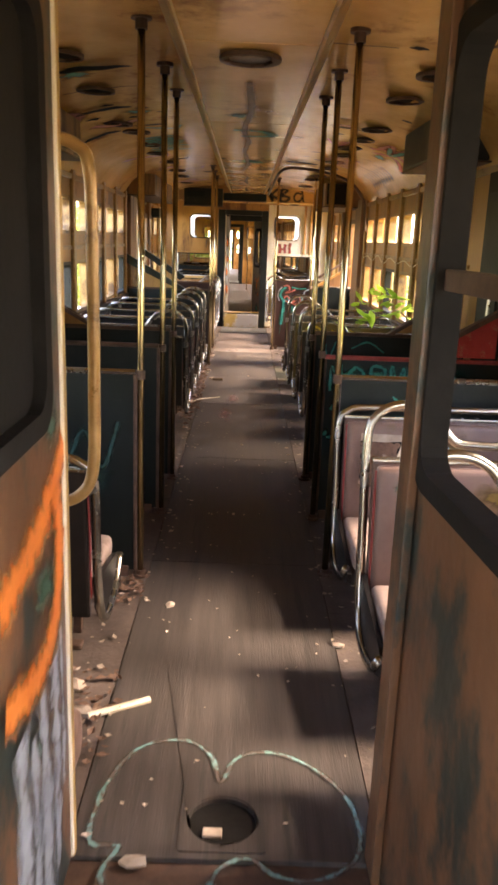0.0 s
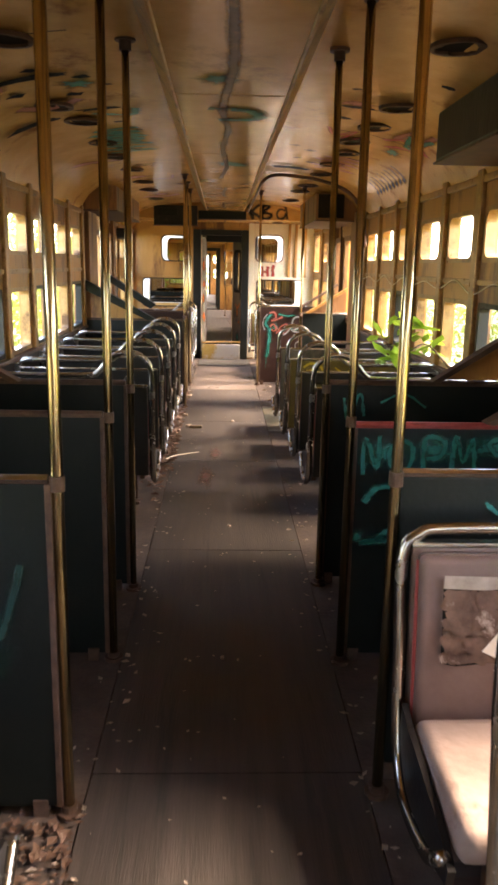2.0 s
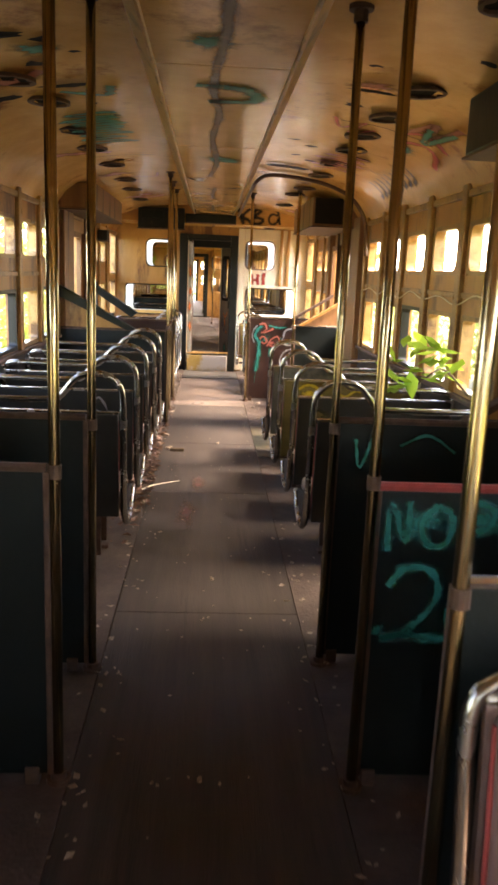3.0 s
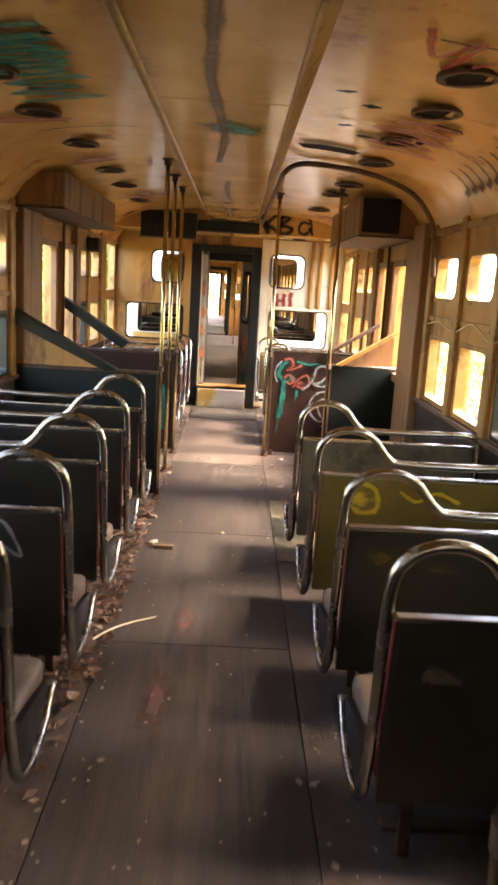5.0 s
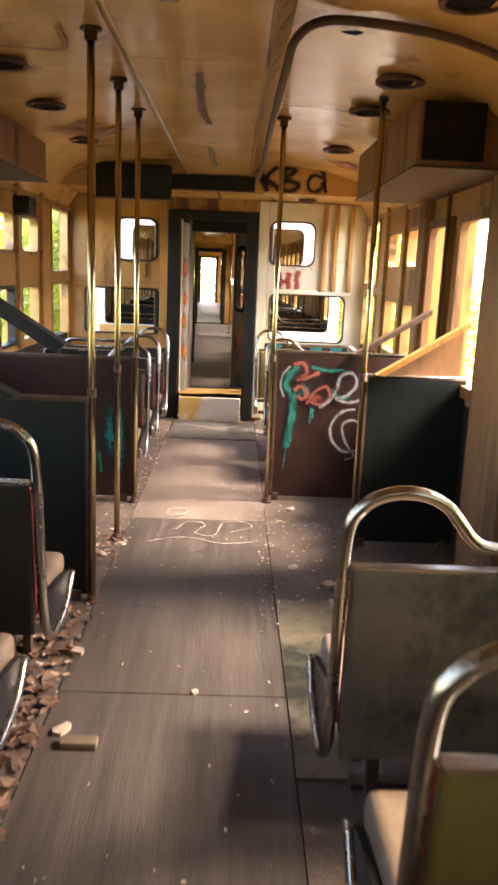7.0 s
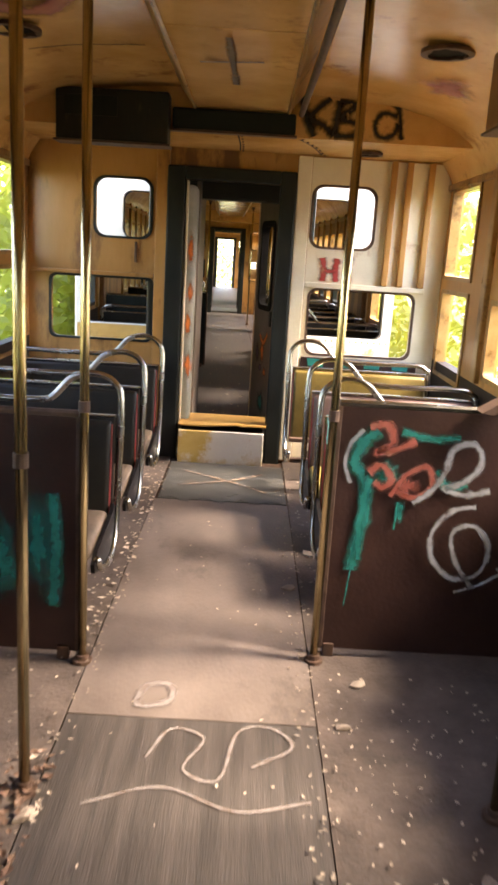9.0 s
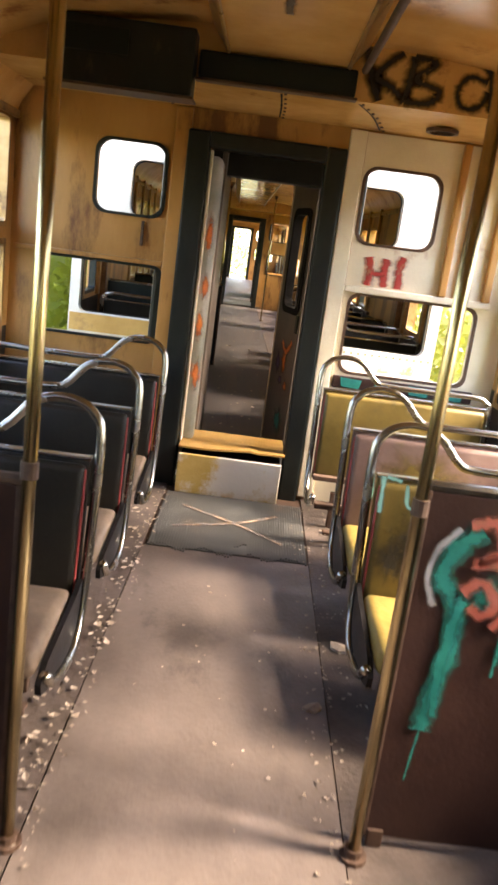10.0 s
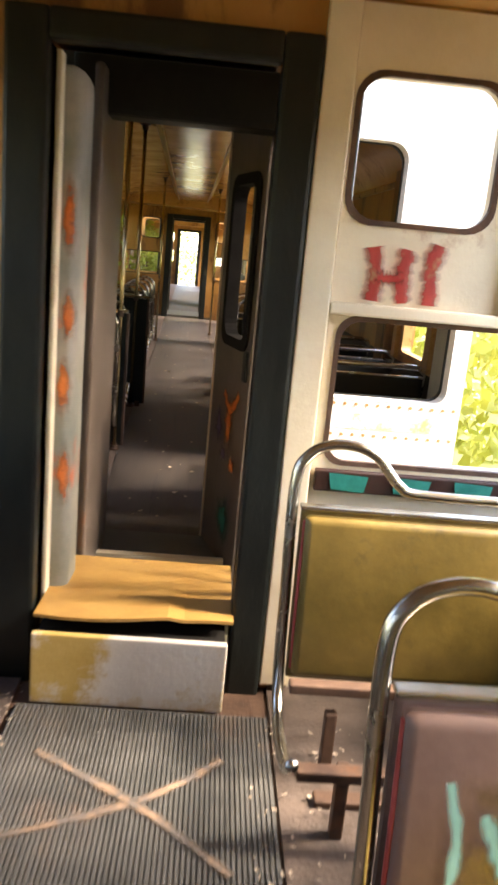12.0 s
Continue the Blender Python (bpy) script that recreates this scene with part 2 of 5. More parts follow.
def ring(outer, inner, place, d0, d1):
    """A plate with a hole: two outlines of as many points, and the depth from d0 to d1. place turns (u, v, depth) into a point."""
    n = len(outer)
    v = [place(a, b, d) for d in (d0, d1) for line in (outer, inner) for a, b in line]
    f = []
    for i in range(n):
        j = (i + 1) % n
        f += [(i, j, n + j, n + i), (2 * n + i, 3 * n + i, 3 * n + j, 2 * n + j), (i, 2 * n + i, 2 * n + j, j), (n + i, n + j, 3 * n + j, 3 * n + i)]
    return v, f


def on_x(x):
    return lambda a, b, d: (x + d, a, b)


def on_y(y):
    return lambda a, b, d: (a, y + d, b)


def on_z(z):
    return lambda a, b, d: (a, b, z + d)


def stroke(pts, width, place, lift=0.004, curved=True, ragged=0.25):
    """A sprayed line: a thin ribbon along a way drawn on a surface."""
    path = spline([(a, b, 0) for a, b in pts], 6) if curved else [Vector((a, b, 0)) for a, b in pts]
    verts, faces = [], []
    for i, p in enumerate(path):
        d = (path[min(i + 1, len(path) - 1)] - path[max(i - 1, 0)]).normalized()
        u = Vector((-d.y, d.x, 0)) * width * 0.5 * (1 + ragged * random.uniform(-1, 1))
        for q in (p + u * 1.35, p, p - u * 1.35):
            verts += [place(q.x, q.y, lift)]
    for i in range(len(path) - 1):
        o = 3 * i
        faces += [(o, o + 1, o + 4, o + 3), (o + 1, o + 2, o + 5, o + 4)]
    return verts, faces


def blot(cx, cy, rx, ry, place, lift=0.003, n=22, ragged=0.3):
    v = []
    for i in range(n):
        a, k = 6.2832 * i / n, 1 + ragged * random.uniform(-1, 1)
        v.append(place(cx + rx * k * math.cos(a), cy + ry * k * math.sin(a), lift))
    return v + [place(cx, cy, lift)], [(i, (i + 1) % n, n) for i in range(n)]


SPRAYED = {}


def sprayed(mat):
    """The paint with thin, speckled coverage towards the edge of a stroke."""
    if mat.name not in SPRAYED:
        m = mat.copy()
        n, k = m.node_tree.nodes, m.node_tree.links
        at = n.new("ShaderNodeAttribute")
        at.attribute_name = "cover"
        tx = n.new("ShaderNodeTexCoord")
        no = n.new("ShaderNodeTexNoise")
        no.inputs["Scale"].default_value, no.inputs["Detail"].default_value, no.inputs["Roughness"].default_value = 28, 8, 0.75
        k.new(tx.outputs["Object"], no.inputs["Vector"])
        ad = n.new("ShaderNodeMath")
        ad.operation = "ADD"
        k.new(at.outputs["Fac"], ad.inputs[0])
        k.new(no.outputs["Fac"], ad.inputs[1])
        mr = n.new("ShaderNodeMapRange")
        mr.inputs["From Min"].default_value, mr.inputs["From Max"].default_value = 0.62, 1.28
        mr.inputs["To Max"].default_value = 0.92
        k.new(ad.outputs[0], mr.inputs["Value"])
        k.new(mr.outputs[0], n["Principled BSDF"].inputs["Alpha"])
        SPRAYED[mat.name] = m
    return SPRAYED[mat.name]


def coat(ob):
    """Coverage of a sprayed mesh: full along the middle of a stroke or blot, none at its edge."""
    me = ob.data
    layer = me.attributes.new("cover", "FLOAT", "POINT")
    fan = len(me.polygons[0].vertices) == 3
    last = len(me.vertices) - 1
    layer.data.foreach_set("value", [float(i == last) if fan else float(i % 3 == 1) for i in range(last + 1)])
    return ob


def thing(name, geo, mat, label="", category="", group="", kind="", smooth=False):
    return tagged(new(name, mesh(name, geo[0], geo[1], mat, smooth)), label, category, group, kind)


def root(name, label="", category="", group="", at=(0, 0, 0), kind=""):
    ob = new(name)
    ob.location = at
    return tagged(ob, label, category, group, kind)


def part(name, geo, mat, parent, label="", smooth=False):
    ob = new(name, mesh(name, geo[0], geo[1], mat, smooth))
    ob.parent = parent
    return tagged(ob, label)


def shared(name, me, parent, m):
    ob = new(name, me)
    ob.parent = parent
    ob.matrix_basis = m
    return ob


# ---- the cars: floor, walls, ceiling ----
PITCH = 0.677
BAYS = [1.56, 2.24] + [4.94 + PITCH * k for k in range(6)] + [10.95, 11.62]
DOORS = [(9.3, 9.85), (10.05, 10.5)]
END_BAY = (12.3, 12.94)


def side_openings():
    """(y0, y1, z0, z1) of every opening in a side wall."""
    out = []
    for c in BAYS:
        out += [(c - 0.25, c + 0.25, 0.82, 1.24), (c - 0.25, c + 0.25, 1.45, 1.735)]
    out += [(a, b, 0.84, 1.72) for a, b in DOORS]
    out += [(END_BAY[0], END_BAY[1], 0.7, 1.25), (END_BAY[0], END_BAY[1], 1.31, 1.87)]
    return out


def pierced(a0, a1, z0, z1, holes, slab):
    """Boxes that fill a rectangle but for its holes; slab makes a box of (a0, a1, z0, z1)."""
    cuts = sorted({a0, a1, *[h[0] for h in holes], *[h[1] for h in holes]})
    pieces = []
    for p, q in zip(cuts, cuts[1:]):
        gaps = sorted((h[2], h[3]) for h in holes if h[0] <= p + 1e-6 and h[1] >= q - 1e-6)
        z = z0
        for g0, g1 in gaps:
            if g0 > z:
                pieces.append(slab(p, q, z, g0))
            z = g1
        if z < z1:
            pieces.append(slab(p, q, z, z1))
    return join(*pieces)


def cove_profile():
    """Half of the ceiling's section from the trim to the wall, as distance from the trim and height."""
    return [(0.0, 2.25), (0.3, 2.24), (0.55, 2.215), (0.75, 2.17), (0.9, 2.11), (1.0, 2.04), (1.06, 1.96), (1.09, 1.9)]


def build_shell(dy, n):
    start = Y0 if n == 1 else 1.9
    bays = BAYS if n == 1 else BAYS[1:]
    # floor: a bearing slab, side strips and aisle boards
    floor = thing("floor_%d" % n, box(XL - 0.1, XR + 0.1, Y0 - 0.1 + dy, Y1 + 0.1 + dy, -0.12, -0.012), IRON, "bare iron tram floor under worn lino", "floor", kind="structure")
    if n > 1:
        part("side_strip", box(XL, -0.43, Y0 + dy, Y1 + dy, -0.012, 0.0), SIDEF, floor, "dusty littered floor under the seats")
        part("side_strip", box(0.345, XR, Y0 + dy, Y1 + dy, -0.012, 0.0), SIDEF, floor)
        part("aisle_board", box(-0.425, 0.34, Y0 + dy, Y1 + dy, -0.012, 0.003), FLOORM, floor)
    for side, x, sx in (("left", XL, -1), ("right", XR, 1)):
        holes = [(a + dy, b + dy, c, d) for a, b, c, d in side_openings() if a > start]
        xa, xb = sorted((x, x + 0.07 * sx))
        wall = thing("wall_%s_%d" % (side, n), pierced(start - 0.05 + dy, Y1 + 0.05 + dy, 0.78, 1.92, holes, lambda p, q, s, t: box(xa, xb, p, q, s, t)), CREAM, "ochre painted tram side wall, stained and rusting", "wall", kind="structure")
        part("dado", box(xa, xb, start - 0.05 + dy, Y1 + 0.05 + dy, -0.1, 0.78), LOWER, wall, "dark painted lower wall panel")
        part("outer_skin", box(*sorted((x + 0.069 * sx, x + 0.09 * sx)), start + dy, Y1 + dy, 1.95, 2.5), BODYW, wall)
        if n > 1:
            xe = (-1.34 if sx < 0 else 1.22)
            part("taper", ([(xe, Y0 + dy, -0.1), (x + 0.07 * sx, 1.86 + dy, -0.1), (x + 0.07 * sx, 1.86 + dy, 2.4), (xe, Y0 + dy, 2.4), (xe - 0.03 * sx, Y0 + 0.03 + dy, -0.1), (x, 1.86 + dy, -0.1), (x, 1.86 + dy, 2.4), (xe - 0.03 * sx, Y0 + 0.03 + dy, 2.4)], [(0, 1, 2, 3), (4, 7, 6, 5), (0, 4, 5, 1), (3, 2, 6, 7), (0, 3, 7, 4), (1, 5, 6, 2)]), BODYW, wall, "white tapered corner of the car body")
        xi = x - 0.03 * sx
        part("sill", soft_box(*sorted((x - 0.035 * sx, x + 0.02 * sx)), 4.4 + dy, 8.75 + dy, 0.785, 0.812, 0.006), IRON, wall, "worn dark window sill")
        part("head_rail", soft_box(*sorted((x - 0.02 * sx, x + 0.02 * sx)), start + dy, Y1 + dy, 1.86, 1.9, 0.008), TRIM, wall)
        part("mid_rail", soft_box(*sorted((x - 0.012 * sx, x + 0.02 * sx)), 4.4 + dy, 8.75 + dy, 1.33, 1.36, 0.005), TRIM, wall)
        edges = [4.94 + PITCH * (k - 0.5) for k in range(7)] + [1.22, 1.9, 2.6, 10.62, 11.285, 11.97]
        post = mesh("pillar", *soft_box(-0.022, 0.022, -0.045, 0.045, 0.79, 1.93, 0.01), TRIM)
        for y in (e for e in edges if e >= start or n == 1):
            shared("pillar", post, wall, pose(x - 0.006 * sx, y + dy, 0))
        for y0, y1 in ((2.72, 2.96), (8.78, 9.27), (10.52, 10.68)):
            part("door_post", soft_box(*sorted((x - 0.06 * sx, x + 0.03 * sx)), y0 + dy, y1 + dy, 0.0, 1.95, 0.012), POST, wall, "brown door post with rust runs")
        # windows, one thing each
        for c in bays:
            w = root("window_%d" % n, "rounded upper and lower tram window frames without glass", "window", "side windows", (0, 0, 0), "structure")
            for z0, z1, r, nm in ((0.82, 1.24, 0.03, "lower_frame"), (1.45, 1.735, 0.055, "upper_frame")):
                o = rounded(c - 0.25 + dy, c + 0.25 + dy, z0, z1, 0.008)
                i = rounded(c - 0.225 + dy, c + 0.225 + dy, z0 + 0.025, z1 - 0.025, r)
                part(nm, ring(o, i, on_x(x + 0.02 * sx), -0.028, 0.028), BLACK if nm == "lower_frame" and random.random() < 0.5 else TRIM, w)
        for a, b in DOORS:
            d = root("door_%d" % n, "folding tram door leaf with a tall empty window", "door", "side doors", (0, 0, 0), "structure")
            o = rounded(a - 0.02 + dy, b + 0.02 + dy, 0.82, 1.74, 0.008)
            i = rounded(a + 0.035 + dy, b - 0.035 + dy, 0.88, 1.69, 0.05)
            part("leaf_frame", ring(o, i, on_x(x - 0.012 * sx), -0.02, 0.02), POST, d)
            part("hinge_bar", tube([(x - 0.04 * sx, a + dy, 0.1), (x - 0.04 * sx, a + dy, 1.9)], 0.012, curved=False), IRON, d)
        for z0, z1 in ((0.7, 1.25), (1.31, 1.87)):
            w = root("window_%d" % n, "tall end window with thin metal frame", "window", "", (0, 0, 0), "structure")
            o = rounded(END_BAY[0] + dy, END_BAY[1] + dy, z0, z1, 0.008)
            i = rounded(END_BAY[0] + 0.03 + dy, END_BAY[1] - 0.03 + dy, z0 + 0.025, z1 - 0.025, 0.02)
            part("frame", ring(o, i, on_x(x + 0.02 * sx), -0.03, 0.03), TRIM, w)
    # ceiling: one mesh of the flat middle, trims and coves
    pieces = []
    for sx, xt, w in ((-1, -0.375, XL), (1, 0.285, XR)):
        span = abs(w - xt)
        prof = [(xt + sx * d * span / 1.09, z) for d, z in cove_profile()]
        n0 = len(prof)
        steps = 25
        v, f = [], []
        for s in range(steps):
            y = Y0 - 0.05 + dy + (Y1 - Y0 + 0.1) * s / (steps - 1)
            v += [(a, y, b + 0.006 * math.sin(s * 2.1 + a * 5)) for a, b in prof] + [(a, y, b + 0.03) for a, b in prof]
        for s in range(steps - 1):
            o, q = s * 2 * n0, (s + 1) * 2 * n0
            for i in range(n0 - 1):
                f.append((o + i, o + i + 1, q + i + 1, q + i))
                f.append((o + n0 + i, q + n0 + i, q + n0 + i + 1, o + n0 + i + 1))
        pieces.append((v, f))
    ceiling = thing("ceiling_%d" % n, join(*pieces), CEIL, "curved ochre ceiling with torn lamp holes", "ceiling", kind="structure", smooth=True)
    cuts = [Y0 - 0.03, 2.7, 4.72, 6.62, 8.75, 10.72, 12.3]
    for a, b in zip(cuts, cuts[1:]):
        part("middle_panel", soft_box(-0.3, 0.21, a + 0.004 + dy, b - 0.004 + dy, 2.15, 2.17, 0.003), CEILMID, ceiling)
    for sx, xa, xb in ((-1, -0.3, -0.375), (1, 0.21, 0.285)):
        part("ceiling_trim", ([(xa, Y0 + dy, 2.146), (xb, Y0 + dy, 2.245), (xa, 12.3 + dy, 2.146), (xb, 12.3 + dy, 2.245), (xa, Y0 + dy, 2.17), (xb, Y0 + dy, 2.27), (xa, 12.3 + dy, 2.17), (xb, 12.3 + dy, 2.27)], [(0, 1, 3, 2), (4, 6, 7, 5), (0, 2, 6, 4), (1, 5, 7, 3)]), TRIM, ceiling, "sloping metal trim with vent slots")
        part("trim_bead", tube([(xa, Y0 + dy, 2.147), (xa, 12.3 + dy, 2.147)], 0.009, 6, curved=False), TRIM, ceiling)
    part("end_soffit", box(XL, XR, 12.34 + dy, Y1 + dy, 2.03, 2.06), CEIL, ceiling)
    part("bulkhead", box(XL, XR, 12.31 + dy, 12.34 + dy, 2.03, 2.26), CEIL, ceiling)
    part("roof_sheet", box(XL - 0.12, XR + 0.12, Y0 - 0.1 + dy, Y1 + 0.1 + dy, 2.32, 2.36), IRON, ceiling)


def end_wall(y, n, flip=1, door=(-0.40, 0.21, -0.2, 1.84), framed=True, span=(XL - 0.05, XR + 0.05), outside=None):
    """An end wall with the gangway door, two windows on each side; flip turns its inner face."""
    ya, yb = sorted((y, y + 0.07 * flip))
    panes = [(-0.99, -0.61, 1.45, 1.83), (0.42, 0.84, 1.46, 1.855), (-1.28, -0.59, 0.78, 1.2), (0.44, 1.15, 0.76, 1.2)]
    if not framed:
        panes = []
    holes = [door] + panes
    wall = thing("wall_end_%d" % n, pierced(*span, -0.1, 2.3, holes, lambda p, q, s, t: box(p, q, ya, yb, s, t)), CREAM, "ochre end wall with gangway doorway", "wall", kind="structure")
    for (x0, x1, z0, z1), r in zip(panes, (0.075, 0.075, 0.05, 0.06)):
        w = root("window_end_%d" % n, "end wall window with rounded rubber seal, no glass", "window", "end windows", kind="structure")
        # Right-hand plates take the paler paint that carries the strong light.
        pale = n == 1 and x0 > 0.3
        part("plate", ring(rounded(x0, x1, z0, z1, 0.004), rounded(x0 + 0.006, x1 - 0.006, z0 + 0.006, z1 - 0.006, r), on_y(y), (-0.0095 if pale else 0.002) * flip, (0.0815 if outside else 0.06) * flip), BODYW if outside else PALE if pale else CREAM, w)
        part("seal", ring(rounded(x0 - 0.004, x1 + 0.004, z0 - 0.004, z1 + 0.004, r), rounded(x0 + 0.011, x1 - 0.011, z0 + 0.011, z1 - 0.011, r), on_y(y), -0.013 * flip, 0.008 * flip), IRON if pale else BLACK, w, "rubber window seal")
    if not framed:
        return wall
    if outside:
        part("outer_sheet", pierced(*span, -0.3, 2.4, holes, lambda p, q, s, t: box(p, q, yb + 0.001 if flip > 0 else ya - 0.009, yb + 0.009 if flip > 0 else ya - 0.001, s, t)), BODYW, wall, "white riveted body sheet")
        yo = ya - 0.012
        part("waist_stripe", box(0.42, 1.2, yo, yo + 0.004, 0.63, 0.7), YELLOW, wall, "worn yellow waist stripe")
        part("waist_stripe", box(-1.33, -0.56, yo, yo + 0.004, 0.66, 0.78), OCHRE, wall, "worn ochre waist stripe")
        rivet = mesh("rivet", *tube([(0, 0, 0), (0, -0.006, 0)], 0.008, 6, curved=False), TRIM)
        for k in range(16):
            for z in (0.6, 0.74):
                shared("rivet", rivet, wall, pose(0.44 + 0.05 * k, yo + 0.004, z))
    fr = root("door_frame_%d" % n, "black painted gangway door frame, scuffed", "door frame", kind="structure")
    y2 = sorted((y - 0.05 * flip, y + 0.09 * flip))
    part("jamb", soft_box(-0.515, -0.40, *y2, -0.02, 1.92, 0.012), BLACK, fr)
    part("jamb", soft_box(0.21, 0.315, *y2, -0.02, 1.92, 0.012), BLACK, fr)
    part("header", soft_box(-0.40, 0.21, *y2, 1.84, 1.92, 0.012), BLACK, fr)
    return wall


build_shell(0.0, 1)
WALL_FAR = end_wall(Y1, 1)
WALL_NEAR = end_wall(Y0, 2, -1, (-0.44, 1.22, -0.2, 2.02), False)
first = set(scene.objects)
build_shell(CAR, 2)
end_wall(Y0 + CAR, 3, -1, span=(-1.34, 1.22), outside=True)
end_wall(Y1 + CAR, 4)
build_shell(2 * CAR, 3)
end_wall(Y0 + 2 * CAR, 5, -1, span=(-1.34, 1.22))
end_wall(Y1 + 2 * CAR, 6)
next_car = [o for o in scene.objects if o not in first]


def gangway(y0, y1, n):
    g = root("gangway_%d" % n, "dark gangway between two tram cars", "gangway", kind="structure")
    for x in (-0.62, 0.43):
        part("bellows", join(*[soft_box(x - 0.03, x + 0.03, y0 + i * (y1 - y0) / 9 + 0.01, y0 + (i + 1) * (y1 - y0) / 9 - 0.01, -0.1, 2.05, 0.02) for i in range(9)]), BLACK, g)
    part("roof", box(-0.65, 0.46, y0, y1, 2.0, 2.04), BLACK, g)
    return g


gangway(Y1 + 0.1, Y0 + CAR - 0.1, 1)
# Unseen walls and roof, added to keep open sky off the doorway.
sky_block = thing("wall_vestibule", pierced(-2.3, 1.1, -0.1, 2.1, [(-2.0, -0.35, 0.1, 1.9)], lambda p, q, s, u: box(-0.72, -0.66, p, q, s, u)), LOWER, "unseen dark side wall added to block sky light", "wall", kind="structure")
thing("wall_vestibule", pierced(-2.3, 1.1, -0.1, 2.1, [(-2.0, -0.1, 0.1, 1.9)], lambda p, q, s, u: box(1.31, 1.37, p, q, s, u)), LOWER, "unseen dark side wall added to block sky light", "wall", kind="structure")
thing("ceiling_vestibule", box(-0.75, 1.4, -2.4, 1.12, 2.1, 2.15), CEIL, "unseen ceiling added to block sky light", "ceiling", kind="structure")
next_car.append(gangway(Y1 + CAR + 0.1, Y0 + 2 * CAR - 0.1, 3))
next_car.append(thing("floor_bridge", box(-0.62, 0.43, Y1 + CAR, Y0 + 2 * CAR, -0.05, 0.04), RUBBER, "dark gangway bridge plate", "floor", kind="structure"))
thing("floor_gangway", box(-0.7, 1.35, -2.3, Y0 - 0.1, -0.1, -0.002), RUBBER, "worn rubber gangway floor", "floor", kind="structure")
thing("floor_bridge", box(-0.62, 0.43, 13.45, Y0 + CAR, -0.05, 0.045), RUBBER, "dark gangway bridge plate", "floor", kind="structure")
# Out of view; closes the light-blocking enclosure at its back.
thing("wall_behind", box(-0.9, 1.4, -2.4, -2.3, -0.1, 2.1), BLACK, "unseen dark wall behind the camera, added to block light", "wall", kind="structure")

# ---- outside ----
ground = thing("ground", box(-400, 400, -400, 400, -1.2, -0.9), GROUNDM, "dry weedy trackside ground", "ground", kind="structure")


def hedge(name, x0, x1, y0, y1, z1, count, size=0.075):
    verts, faces = [], []
    for i in range(count):
        x, y = random.uniform(x0, x1), random.uniform(y0, y1)
        top = z1 * (0.55 + 0.45 * noise.noise((x * 0.5, y * 0.45, 3.0))) + 0.25 * z1
        c = Vector((x, y, -0.9 + (top + 0.9) * random.random() ** 0.8))
        if noise.noise(c * 0.9) < -0.22:
            continue
        u = Vector((random.gauss(0, 1), random.gauss(0, 1), random.gauss(0, 1))).normalized()
        w = u.orthogonal().normalized()
        s = size * random.uniform(0.6, 1.5)
        o = len(verts)
        verts += [c - u * s, c + w * s * 0.5, c + u * s, c - w * s * 0.5]
        faces.append((o, o + 1, o + 2, o + 3))
    return thing(name, (verts, faces), LEAF, "sunlit yellow-green trackside bushes, partly added to shade the cars", "bushes", kind="stuff")


hedge("bushes", -6.0, -3.4, -3, 32, 2.6, 24000)
hedge("bushes", 3.3, 6.0, -3, 3.2, 2.0, 5000)
# Height beyond the window view is added to shade the floor inside.
hedge("bushes", 2.2, 5.2, 3.4, 6.9, 5.0, 16000)
hedge("bushes", 5.0, 8.0, 15, 32, 1.4, 9000)
# Dense close bushes, added to shade the next car's interior.
hedge("bushes", -2.9, -1.75, 15, 27, 3.0, 16000)
hedge("bushes", 1.65, 2.9, 15.5, 27, 2.8, 15000)
hedge("bushes", -2.9, -1.8, 28, 40, 2.2, 7000)
hedge("bushes", 1.7, 2.9, 28, 40, 2.2, 7000)
hedge("bushes", -5, 4, 43, 46, 4.0, 9000)

# ---- seats ----
W = 0.9


